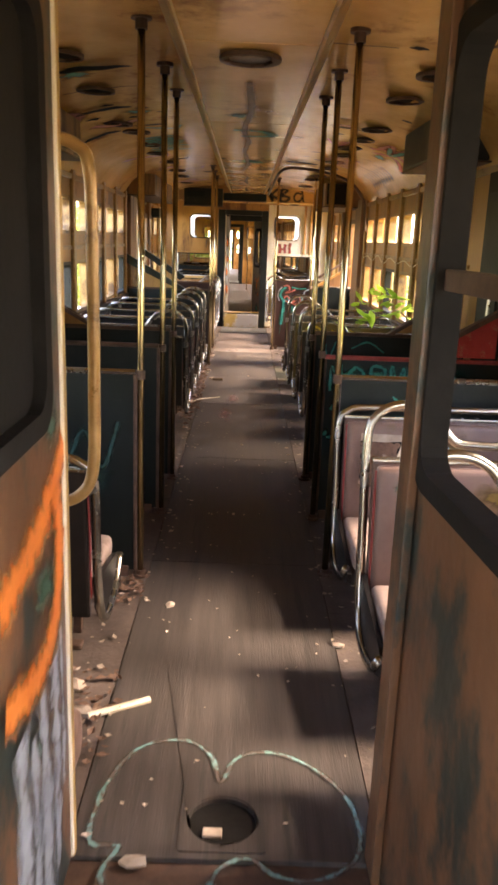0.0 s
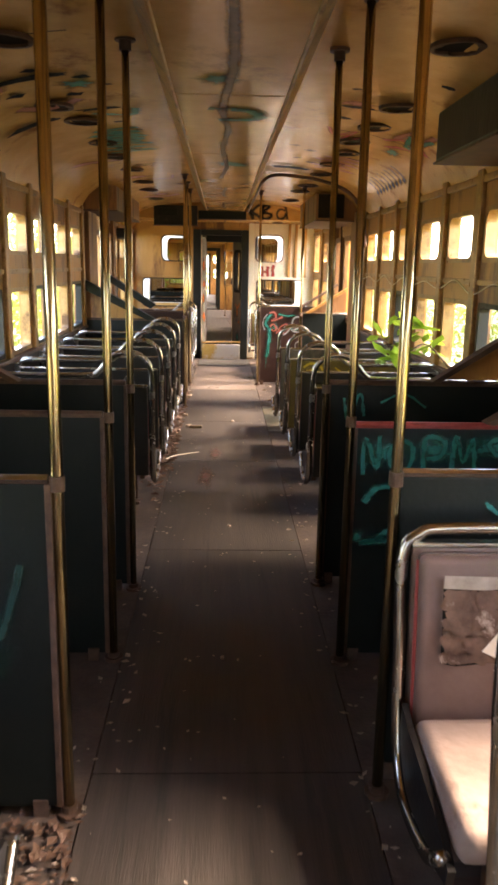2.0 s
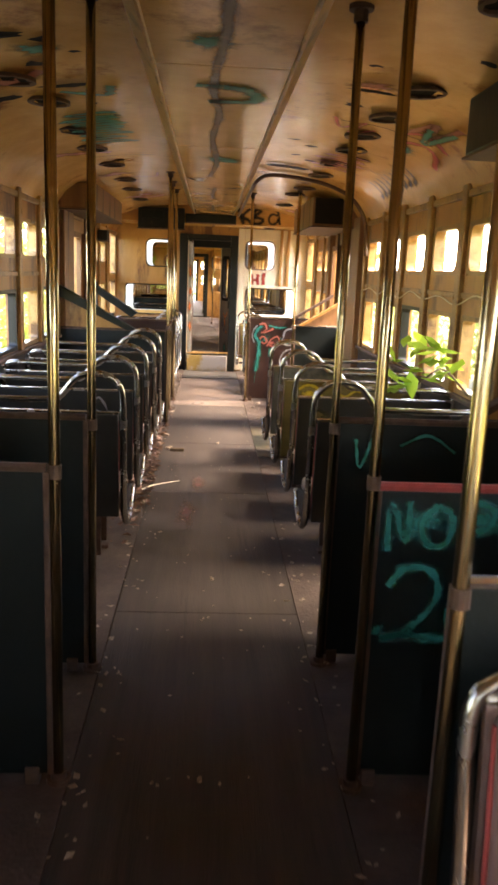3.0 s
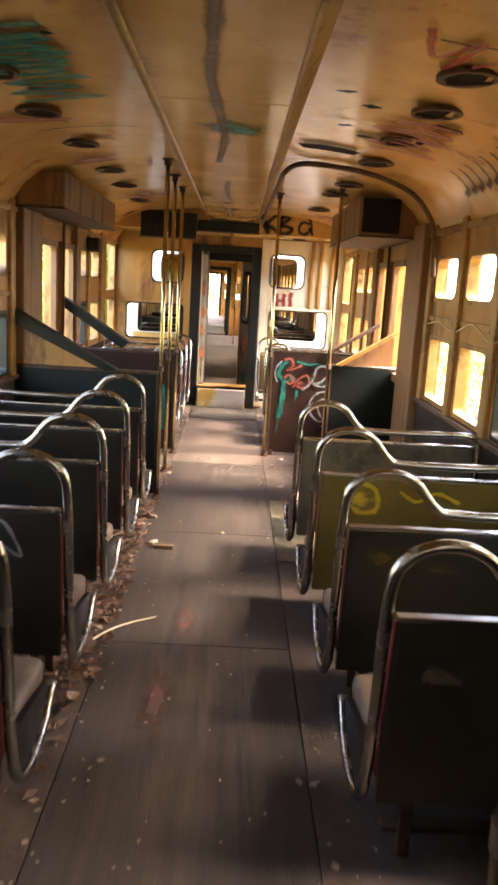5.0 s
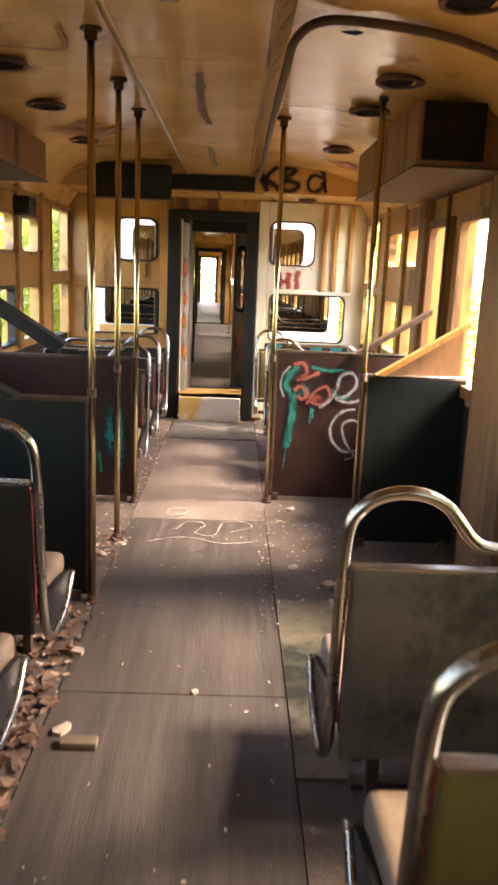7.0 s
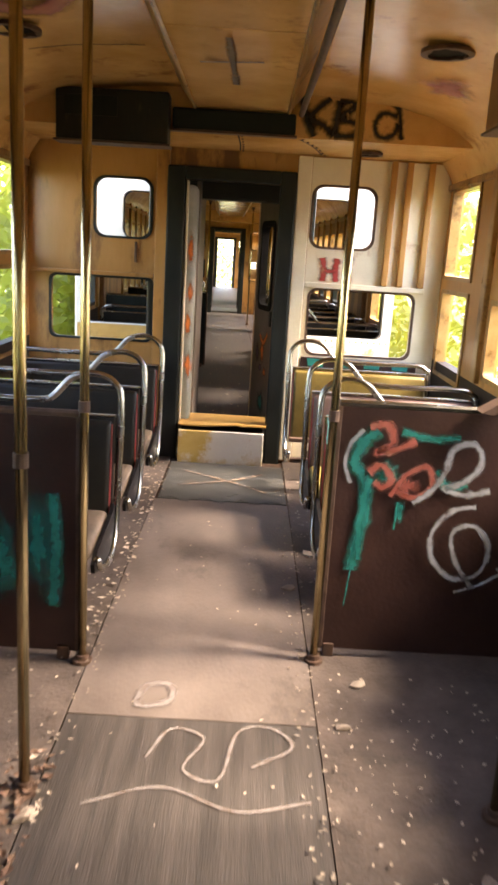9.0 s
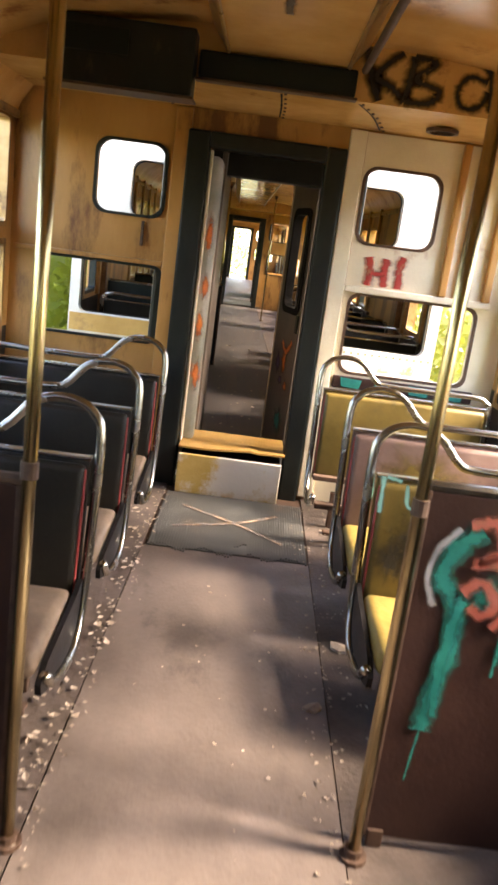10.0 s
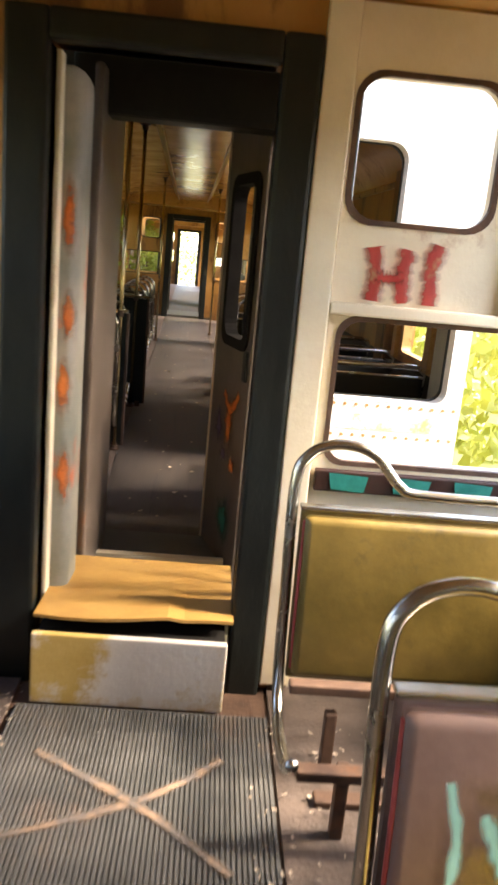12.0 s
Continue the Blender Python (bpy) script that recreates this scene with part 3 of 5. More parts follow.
def tram_seat(sx, sy, back, front, cushion, low=False, bare=False):
    """A two-place seat. sx: the way from the aisle to the wall; sy: the way it faces."""
    s = root("tram_seat")

    def p(x, y, z):
        return (sx * x, sy * (y - 0.13 * max(0, z - 0.4)), z)

    def put(geo):
        return [p(*v) for v in geo[0]], geo[1]

    if low:
        rail = [(W, 0, 0.42), (W, 0, 0.70), (W - 0.03, 0, 0.77), (W - 0.1, 0, 0.795), (0.5, 0, 0.795), (0.12, 0, 0.795), (0.04, 0, 0.78), (0, 0, 0.72), (0, 0, 0.5), (0, 0.01, 0.34), (0, 0.06, 0.22), (0, 0.16, 0.17), (0, 0.34, 0.2), (0, 0.44, 0.28)]
    else:
        rail = [(W, 0, 0.42), (W, 0, 0.74), (W - 0.02, 0, 0.79), (W - 0.08, 0, 0.815), (0.6, 0, 0.812), (0.34, 0, 0.815), (0.285, 0, 0.835), (0.25, 0, 0.875), (0.215, 0, 0.915), (0.16, 0, 0.94), (0.09, 0, 0.94), (0.03, 0, 0.905), (0, 0, 0.82), (0, 0, 0.5), (0, 0.01, 0.34), (0, 0.06, 0.22), (0, 0.16, 0.17), (0, 0.34, 0.2), (0, 0.44, 0.28)]
    part("tube_frame", tube([p(*q) for q in rail], 0.0155, 10, 5), CHROME, s, "bent worn steel tube with a raised handle", True)
    b = part("backrest", put(soft_box(0.022, W - 0.02, -0.012, 0.012, 0.24, 0.755, 0.011, 2)), back, s)
    part("pad", put(soft_box(0.03, W - 0.03, 0.014, 0.055, 0.27, 0.745, 0.022, 3)), front, b, "padded vinyl face", True)
    part("piping", tube([p(0.03, 0.036, 0.29), p(0.028, 0.036, 0.55), p(0.03, 0.036, 0.73)], 0.005, 6), PIPING, b, "red piping")
    part("top_strip", put(soft_box(0.02, W - 0.02, -0.016, 0.018, 0.752, 0.764, 0.004)), CHROME, b)
    if not bare:
        part("cushion", put(soft_box(0.025, W - 0.02, 0.06, 0.46, 0.265, 0.355, 0.035, 3)), cushion, s, smooth=True)
        shield = [(0.03, 0.37), (0.1, 0.345), (0.25, 0.325), (0.4, 0.3), (0.46, 0.265), (0.45, 0.225), (0.36, 0.195), (0.2, 0.175), (0.1, 0.19), (0.045, 0.25)]
        n = len(shield)
        v = [p(x, a, z) for x in (0.004, 0.02) for a, z in shield]
        part("side_shield", (v, [tuple(range(n)), tuple(range(n, 2 * n))] + [(i, (i + 1) % n, n + (i + 1) % n, n + i) for i in range(n)]), SHIELD, s, "black curved side shield")
    else:
        part("slat", put(soft_box(0.02, W - 0.03, 0.1, 0.14, 0.27, 0.3, 0.006)), IRON, s)
        part("slat", put(soft_box(0.02, W - 0.03, 0.36, 0.4, 0.2, 0.23, 0.006)), IRON, s)
    for x in (0.14, W - 0.16):
        for y in (0.12, 0.34):
            part("leg", put(soft_box(x - 0.016, x + 0.016, y - 0.016, y + 0.016, 0.0, 0.27 if not bare else 0.21, 0.005)), IRON, s)
    part("foot_bar", put(soft_box(0.1, W - 0.12, 0.2, 0.25, 0.0, 0.02, 0.006)), IRON, s)
    return s


def seats(proto, ys, x, label, group, tall=1.0):
    for i, y in enumerate(ys):
        o = proto if i == 0 else copy_thing(proto, pose(x, y, 0))
        if i == 0:
            proto.matrix_basis = pose(x, y, 0) @ Matrix.Diagonal((1, 1, tall, 1))
        tagged(o, label, "seat", group)


LX, RX = -0.455, 0.375
seats(tram_seat(-1, 1, VDARK, VDARK, CUSHD), [5.27, 5.95, 6.62, 7.3, 7.96], LX, "black vinyl tram seat with steel tube handle and worn cushion", "forward seats in the middle of the car")
seats(tram_seat(-1, -1, VDARK, VDARK, CUSHD), [10.93, 11.65, 12.44], LX, "dark vinyl tram seat with pale cushion facing the doors", "seats at the far end", 0.93)
seats(tram_seat(-1, 1, LOWER, VROSE, CUSHP, True), [1.93], LX - 0.03, "grey-brown tram seat with torn cushion by the doorway", "")
seats(tram_seat(1, 1, VDARK, VOLIVE, CUSHD), [5.26], RX + 0.055, "dark brown tram seat with a pale paint smear", "forward seats in the middle of the car")
seats(tram_seat(1, 1, VDARK, VOLIVE, CUSHD), [5.94], RX + 0.042, "dark olive tram seat with yellow paint smears", "forward seats in the middle of the car")
seats(tram_seat(1, 1, VOLIVE, VOLIVE, CUSHD), [6.64], RX + 0.028, "olive tram seat with chrome handle, scuffed back", "forward seats in the middle of the car")
seats(tram_seat(1, 1, VGREY, VGREY, CUSHP), [7.36], RX + 0.015, "grey metal-backed tram seat with steel handle", "forward seats in the middle of the car")
seats(tram_seat(1, -1, VROSE, VROSE, CUSHP, True), [2.74], RX, "dusty rose tram seat with torn patched back", "rose seats by the entrance")
seats(tram_seat(1, -1, VROSE, VROSE, CUSHP), [2.08, 1.45], RX + 0.015, "dusty rose vinyl tram seat with graffiti rings", "rose seats by the entrance")
seats(tram_seat(1, -1, VOLIVE, VOLIVE, CUSHY), [11.17], RX + 0.03, "olive tram seat with cyan letters and yellow cushion", "seats at the far end", 0.93)
seats(tram_seat(1, -1, VROSE, VROSE, CUSHY), [11.83], RX + 0.02, "rose and olive tram seat with drips of cyan paint", "seats at the far end", 0.93)
seats(tram_seat(1, -1, VOLIVE, VOLIVE, CUSHY, False, True), [12.72], 0.335, "olive tram seat stripped of its cushion, bare frame", "seats at the far end", 0.93)
for ys in ([2.6, 3.3, 4.9, 5.6, 6.3, 7.0, 7.7],):
    seats(tram_seat(-1, 1, VDARK, VDARK, CUSHP), [y + CAR for y in ys], LX, "dark tram seat in the next car", "seats in the next car")
    seats(tram_seat(1, 1, VDARK, VDARK, CUSHP), [y + CAR for y in (2.0, 2.7, 3.4, 4.9, 5.6)], 0.42, "dark tram seat in the next car", "seats in the next car")

# ---- poles, rails and partitions ----
def pole(x, y, clamp=0.9):
    s = root("grab_pole", "yellowed steel grab pole from floor to ceiling", "grab pole", "grab poles", (x, y, 0))
    part("shaft", tube([(0, 0, 0), (0, 0, 1.1), (0, 0, 2.25)], 0.0148, 12, curved=False), BRASS, s, smooth=True)
    part("foot_flange", join(tube([(0, 0, 0), (0, 0, 0.012)], 0.034, 12, curved=False), tube([(0, 0, 0.012), (0, 0, 0.03)], 0.022, 12, curved=False)), IRON, s)
    part("ceiling_flange", join(tube([(0, 0, 2.235), (0, 0, 2.252)], 0.04, 12, curved=False), tube([(0, 0, 2.2), (0, 0, 2.236)], 0.023, 12, curved=False)), IRON, s)
    part("clamp", tube([(0, 0, clamp - 0.018), (0, 0, clamp + 0.018)], 0.0185, 12, curved=False), IRON, s)
    return s


for x, y in ((-0.459, 2.79), (-0.455, 3.61), (-0.453, 4.235), (0.366, 2.86), (0.37, 3.585), (0.378, 4.3), (-0.44, 8.75), (-0.457, 9.55), (-0.447, 10.21), (0.36, 10.3), (0.782, 9.54)):
    pole(x, y)
for x, y in ((-0.455, 2.79), (-0.455, 4.235), (0.37, 4.3), (-0.447, 9.0), (0.36, 10.3)):
    pole(x, y + CAR)


def partition(x0, x1, y, z1, mat, label, rail=CHROME, z0=0.03):
    s = root("partition", label, "partition")
    lo, hi = sorted((x0, x1))
    part("board", soft_box(lo, hi, y - 0.012, y + 0.012, z0, z1, 0.004), mat, s)
    part("top_rail", tube([(lo, y, z1 + 0.008), (hi, y, z1 + 0.008)], 0.014, 8, curved=False), rail, s, "metal top rail")
    for x in (lo + 0.03, hi - 0.05):
        part("bracket", soft_box(x - 0.02, x + 0.02, y - 0.018, y + 0.018, 0.0, 0.05, 0.004), IRON, s)
    part("edge_strip", soft_box(x0 - 0.008, x0 + 0.008, y - 0.016, y + 0.016, z0, z1, 0.003), IRON, s)
    return s


partition(-0.48, XL, 2.79, 0.9, PANELD, "black-green door partition with faint graffiti")
partition(-0.475, XL, 3.61, 0.9, PANELD, "black-green partition behind the doorway", IRON)
partition(-0.472, XL, 4.235, 0.915, PANELD, "black-green partition in front of the seats", IRON)
P1 = partition(0.386, XR, 2.94, 0.885, PANELD, "dark partition with steel rail behind the rose seat")
P2 = partition(0.39, XR, 3.61, 0.875, PANELD, "dark partition covered in teal graffiti with red rail", PIPING)
partition(0.395, XR, 4.33, 0.915, PANELD, "black partition in front of the olive seats", IRON)
partition(-0.46, XL, 8.77, 0.86, PANELD, "black-green door partition beside a grab pole", IRON)
P3 = partition(-0.467, XL, 10.235, 0.86, PANELB, "brown partition with teal paint drips", IRON)
P4 = partition(0.385, XR, 10.36, 0.925, PANELB, "brown partition with coloured graffiti tag")
partition(0.8, XR, 9.56, 0.9, PANELD, "black low partition beside the side door", CHROME)
partition(-0.47, XL, 4.235 + CAR, 0.9, PANELD, "dark partition in the next car")
partition(-0.47, XL, 2.79 + CAR, 0.9, PANELD, "dark partition in the next car")


def slab(name, pts, y0, y1, mat, label, category):
    """A leaning board: a flat outline in x and z, drawn out along y."""
    n = len(pts)
    v = [(x, y, z) for y in (y0, y1) for x, z in pts]
    return thing(name, (v, [tuple(range(n)), tuple(range(n, 2 * n))] + [(i, (i + 1) % n, n + (i + 1) % n, n + i) for i in range(n)]), mat, label, category)


slab("leaning_board", [(0.83, 0.94), (1.29, 1.24), (1.29, 1.21), (0.86, 0.935)], 4.27, 4.33, IRON, "rusty board leaning from partition to wall", "board")
slab("side_cheek", [(0.86, 0.94), (1.28, 1.2), (1.28, 0.94)], 4.35, 4.36, CREAM, "ochre triangular cheek behind a leaning board", "panel")
slab("leaning_board", [(0.83, 0.9), (1.28, 1.17), (1.28, 1.14), (0.86, 0.895)], 3.56, 3.62, IRON, "rusty board with red paint leaning on the partition", "board")
slab("side_cheek", [(0.86, 0.9), (1.28, 1.13), (1.28, 0.9)], 3.64, 3.65, REDG, "red painted triangular panel behind the board", "panel")
slab("leaning_board", [(-0.9, 0.93), (-1.4, 1.22), (-1.4, 1.19), (-0.93, 0.925)], 4.18, 4.24, IRON, "dark board leaning from partition to wall", "board")
slab("side_cheek", [(-0.93, 0.93), (-1.4, 1.18), (-1.4, 0.93)], 4.26, 4.27, CREAM, "ochre triangular cheek behind the dark board", "panel")
slab("leaning_board", [(-0.84, 0.95), (-1.4, 1.3), (-1.4, 1.22), (-0.9, 0.9)], 10.1, 10.22, PANELD, "black board leaning from partition to wall", "board")
slab("leaning_board", [(-0.72, 0.88), (-1.4, 1.25), (-1.4, 1.15), (-0.8, 0.87)], 8.68, 8.77, PANELD, "black board leaning over the door partition", "board")
slab("side_cheek", [(-0.8, 0.88), (-1.4, 1.14), (-1.4, 0.88)], 8.785, 8.795, CREAM, "ochre triangular cheek beside the door", "panel")
slab("leaning_board", [(0.84, 0.94), (1.29, 1.22), (1.29, 1.19), (0.88, 0.935)], 10.28, 10.36, IRON, "rusty weathered board leaning on the wall", "board")
slab("leaning_board", [(0.84, 0.92), (1.29, 1.2), (1.29, 1.17), (0.88, 0.915)], 9.5, 9.56, CREAM, "ochre weathered board leaning over the low partition", "board")
slab("side_cheek", [(0.88, 0.92), (1.28, 1.15), (1.28, 0.92)], 9.575, 9.585, POST, "ochre triangular cheek under the board", "panel")

loop = root("grab_rail", "cream bent tube grab rail by the doorway", "grab rail")
part("tube", tube([(-0.62, 1.45, 1.66), (-0.5, 1.45, 1.665), (-0.43, 1.45, 1.65), (-0.4, 1.45, 1.6), (-0.395, 1.45, 1.4), (-0.395, 1.45, 1.1), (-0.4, 1.45, 0.9), (-0.43, 1.45, 0.83), (-0.5, 1.45, 0.8), (-0.62, 1.45, 0.79)], 0.015, 10), TRIM, loop, smooth=True)
part("post", tube([(-0.62, 1.45, 0.0), (-0.62, 1.45, 1.95)], 0.018, 10, curved=False), TRIM, loop)
thing("ceiling_conduit", tube([(0.275, 12.25, 2.14), (0.28, 11.0, 2.15), (0.275, 9.8, 2.14), (0.28, 8.8, 2.15), (0.29, 8.5, 2.165), (0.36, 8.45, 2.21), (0.5, 8.45, 2.22), (0.8, 8.45, 2.185), (1.05, 8.45, 2.1), (1.18, 8.46, 1.98), (1.24, 8.48, 1.85), (1.265, 8.5, 1.6)], 0.016, 8), IRON, "dark conduit along the trim and across the ceiling", "conduit", smooth=True)

# ---- boxes under the ceiling ----
def case(name, x0, x1, y0, y1, z0, z1, mat, label, category):
    s = root(name, label, category)
    part("body", soft_box(x0, x1, y0, y1, z0, z1, 0.012), mat, s)
    part("lip", soft_box(x0 - 0.01, x1 + 0.01, y0 - 0.012, y1 + 0.012, z0 - 0.012, z0 - 0.001, 0.005), IRON, s)
    return s


case("door_gear_box", 0.98, 1.29, 4.15, 5.05, 1.93, 2.16, BLACK, "black door mechanism box under the ceiling", "box")
g2 = case("door_gear_box", 0.86, 1.29, 9.1, 10.75, 1.87, 2.13, POST, "brown door mechanism box with open dark end", "box")
# Plate on the closed box end; the opening's shade is its colour.
part("opening", soft_box(0.88, 1.14, 9.075, 9.098, 1.89, 2.12, 0.004), HOLE, g2, "open dark end")
case("door_gear_box", -1.4, -1.08, 8.7, 10.75, 1.9, 2.12, POST, "brown door mechanism box over the door", "box")
case("door_gear_box", -1.4, -1.08, 3.0, 4.7, 1.9, 2.12, POST, "brown door mechanism box with rusty lip", "box")
case("loudspeaker_box", -1.42, -1.3, 11.2, 11.38, 1.72, 1.84, BLACK, "small black box on the wall post", "box")
tv = case("destination_box", -1.03, -0.43, 12.18, 12.31, 1.94, 2.2, BLACK, "black box hung beside the ceiling panel", "box")
part("screen", soft_box(-0.98, -0.7, 12.168, 12.179, 2.06, 2.16, 0.004), PANELD, tv)
case("lintel_box", -0.42, 0.25, 12.27, 12.31, 2.035, 2.145, PANELD, "dark green fascia above the gangway door", "fascia")

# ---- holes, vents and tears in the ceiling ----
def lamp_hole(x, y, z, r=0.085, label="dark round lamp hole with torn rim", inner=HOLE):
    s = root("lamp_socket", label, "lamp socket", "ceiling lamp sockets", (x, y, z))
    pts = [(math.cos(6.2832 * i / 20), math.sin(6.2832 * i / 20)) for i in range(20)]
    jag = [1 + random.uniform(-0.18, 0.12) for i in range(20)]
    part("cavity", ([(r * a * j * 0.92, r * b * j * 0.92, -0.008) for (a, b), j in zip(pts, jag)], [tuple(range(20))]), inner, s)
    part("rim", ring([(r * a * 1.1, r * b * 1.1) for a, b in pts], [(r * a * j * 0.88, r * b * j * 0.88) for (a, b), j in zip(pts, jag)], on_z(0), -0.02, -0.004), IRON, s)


def ceil_z(x):
    xt, w = (-0.375, XL) if x < 0 else (0.285, XR)
    d = abs(x - xt) * 1.09 / abs(w - xt)
    prof = cove_profile()
    for (a, za), (b, zb) in zip(prof, prof[1:]):
        if d <= b:
            return za + (zb - za) * (d - a) / (b - a)
    return 1.95


for x, y in ((0.77, 6.3), (0.8, 6.82), (0.79, 7.46), (0.79, 8.15), (0.78, 9.16), (0.76, 9.8), (0.77, 11.08), (0.78, 4.06), (0.81, 5.17), (0.8, 5.75), (0.8, 3.4), (0.8, 2.75), (-0.87, 8.13), (-0.88, 9.16), (-0.9, 10.0), (-0.92, 11.1), (-0.88, 4.13), (-0.95, 5.3), (-0.89, 5.8), (-0.9, 6.6), (-0.9, 7.3), (-0.88, 3.3), (-0.88, 2.6)):
    lamp_hole(x, y, ceil_z(x) - 0.003, 0.095)
lamp_hole(0.72, 12.7, 2.028, 0.07)
lamp_hole(-0.85, 12.6, 2.028, 0.07)
lamp_hole(-0.05, 2.9, 2.148, 0.11, "round ceiling vent with rusty torn collar", DRIP)


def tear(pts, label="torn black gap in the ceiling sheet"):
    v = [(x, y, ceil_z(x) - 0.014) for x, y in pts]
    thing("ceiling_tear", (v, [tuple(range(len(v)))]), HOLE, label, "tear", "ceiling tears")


tear([(0.32, 7.86), (0.45, 7.84), (0.58, 7.88), (0.67, 7.93), (0.64, 8.03), (0.5, 8.0), (0.36, 7.98)])
for cx, cy in ((0.42, 6.7), (0.55, 6.9), (0.62, 7.5), (0.5, 7.3), (-0.71, 4.77), (-0.62, 4.94), (-1.05, 4.96), (-0.8, 5.1), (-0.9, 4.6), (0.55, 4.9), (0.6, 5.6), (0.9, 4.6), (-0.7, 5.9), (-0.8, 6.9), (0.5, 8.6), (0.62, 3.0), (-0.8, 2.2), (-0.6, 6.2)):
    k = random.uniform(0.6, 1.2)
    tear([(cx + 0.05 * k * math.cos(a) * random.uniform(0.5, 1.2), cy + 0.035 * k * math.sin(a) * random.uniform(0.5, 1.3)) for a in [0.63 * i for i in range(10)]])
for cx, cy, sx, sy in ((-0.95, 4.7, 0.2, 0.05), (-1.1, 5.6, 0.16, 0.05), (-0.75, 5.5, 0.14, 0.04), (-0.8, 3.6, 0.2, 0.06), (0.62, 5.3, 0.13, 0.03), (0.9, 7.0, 0.08, 0.04)):
    tear([(cx + sx * math.cos(a) * random.uniform(0.6, 1.1), cy + sy * math.sin(a) * random.uniform(0.5, 1.3)) for a in [0.45 * i for i in range(14)]])
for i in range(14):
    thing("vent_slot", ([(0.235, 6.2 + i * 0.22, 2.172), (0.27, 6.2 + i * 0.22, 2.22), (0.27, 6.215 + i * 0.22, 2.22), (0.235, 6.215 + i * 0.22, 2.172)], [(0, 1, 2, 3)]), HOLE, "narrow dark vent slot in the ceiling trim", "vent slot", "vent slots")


# ---- graffiti ----
def pieces(*p):
    return list(p)


def graffiti(geo, mat, label, group=""):
    if isinstance(geo, list) and len(geo) > 1:
        s = root("graffiti", label, "graffiti", group)
        for g in geo:
            coat(part("stroke", g, sprayed(mat), s))
        return s
    geo = geo[0] if isinstance(geo, list) else geo
    return coat(thing("graffiti", geo, sprayed(mat), label, "graffiti", group))


# Facing added over the ochre: pale paint plus strong light as colour.
part("pale_facing", pierced(0.41, XR, 0.0, 2.02, [(0.42, 0.84, 1.46, 1.855), (0.44, 1.15, 0.76, 1.2)], lambda p, q, s, u: box(p, q, Y1 - 0.008, Y1 - 0.0025, s, u)), PALE, WALL_FAR, "pale cream worn facing with strong light in its colour")
FW = on_y(Y1 - 0.009)


def neg(place):
    return lambda a, b, d: place(a, b, -d)


graffiti(pieces(stroke([(0.515, 1.4), (0.53, 1.32), (0.525, 1.25)], 0.055, neg(FW)), stroke([(0.615, 1.4), (0.605, 1.33), (0.612, 1.25)], 0.055, neg(FW)), stroke([(0.53, 1.32), (0.57, 1.315), (0.61, 1.325)], 0.035, neg(FW), 0.005), stroke([(0.7, 1.42), (0.685, 1.35), (0.69, 1.3), (0.69, 1.25)], 0.055, neg(FW))), REDG, "red sprayed letters HI on the end wall")
BK = neg(on_y(12.308))
graffiti(pieces(stroke([(0.27, 2.25), (0.31, 2.14), (0.35, 2.04)], 0.06, BK), stroke([(0.43, 2.24), (0.33, 2.14), (0.4, 2.1), (0.46, 2.05)], 0.055, BK, 0.005), stroke([(0.46, 2.05), (0.475, 2.14), (0.48, 2.23)], 0.06, BK, 0.006), stroke([(0.48, 2.23), (0.57, 2.21), (0.5, 2.145), (0.6, 2.11), (0.57, 2.06), (0.46, 2.05)], 0.05, BK, 0.007)), INK, "black sprayed letters KB on the bulkhead")
graffiti(pieces(stroke([(0.8, 2.17), (0.72, 2.18), (0.68, 2.12), (0.71, 2.06), (0.78, 2.07), (0.81, 2.13)], 0.04, BK), stroke([(0.74, 2.24), (0.8, 2.21), (0.82, 2.12), (0.83, 2.05)], 0.035, BK, 0.005)), INK, "black sprayed letter d on the bulkhead")
PR = neg(on_y(10.347))
graffiti(pieces(stroke([(0.52, 0.85), (0.47, 0.8), (0.45, 0.73), (0.49, 0.67), (0.5, 0.55), (0.475, 0.42), (0.47, 0.34)], 0.05, PR), stroke([(0.5, 0.68), (0.485, 0.5), (0.49, 0.38)], 0.04, PR, 0.005), stroke([(0.6, 0.85), (0.7, 0.83), (0.8, 0.84)], 0.03, PR, 0.005), blot(0.56, 0.7, 0.05, 0.06, PR, 0.004), blot(0.62, 0.57, 0.025, 0.05, PR, 0.004), stroke([(0.73, 0.72), (0.78, 0.66), (0.84, 0.68)], 0.035, PR, 0.005), stroke([(0.61, 0.6), (0.605, 0.5)], 0.012, PR, 0.005), stroke([(0.47, 0.36), (0.455, 0.2)], 0.008, PR, 0.005)), TEAL, "teal sprayed letters with drips")
graffiti(pieces(stroke([(0.49, 0.86), (0.55, 0.87), (0.57, 0.81), (0.52, 0.77), (0.59, 0.79), (0.65, 0.82)], 0.035, PR, 0.007), stroke([(0.5, 0.7), (0.54, 0.73), (0.58, 0.68), (0.55, 0.65), (0.52, 0.67)], 0.03, PR, 0.007), stroke([(0.58, 0.62), (0.63, 0.7), (0.7, 0.73), (0.72, 0.66), (0.66, 0.62), (0.6, 0.64)], 0.028, PR, 0.007), blot(0.63, 0.66, 0.05, 0.045, PR, 0.006)), PINKG, "salmon sprayed letters over teal")
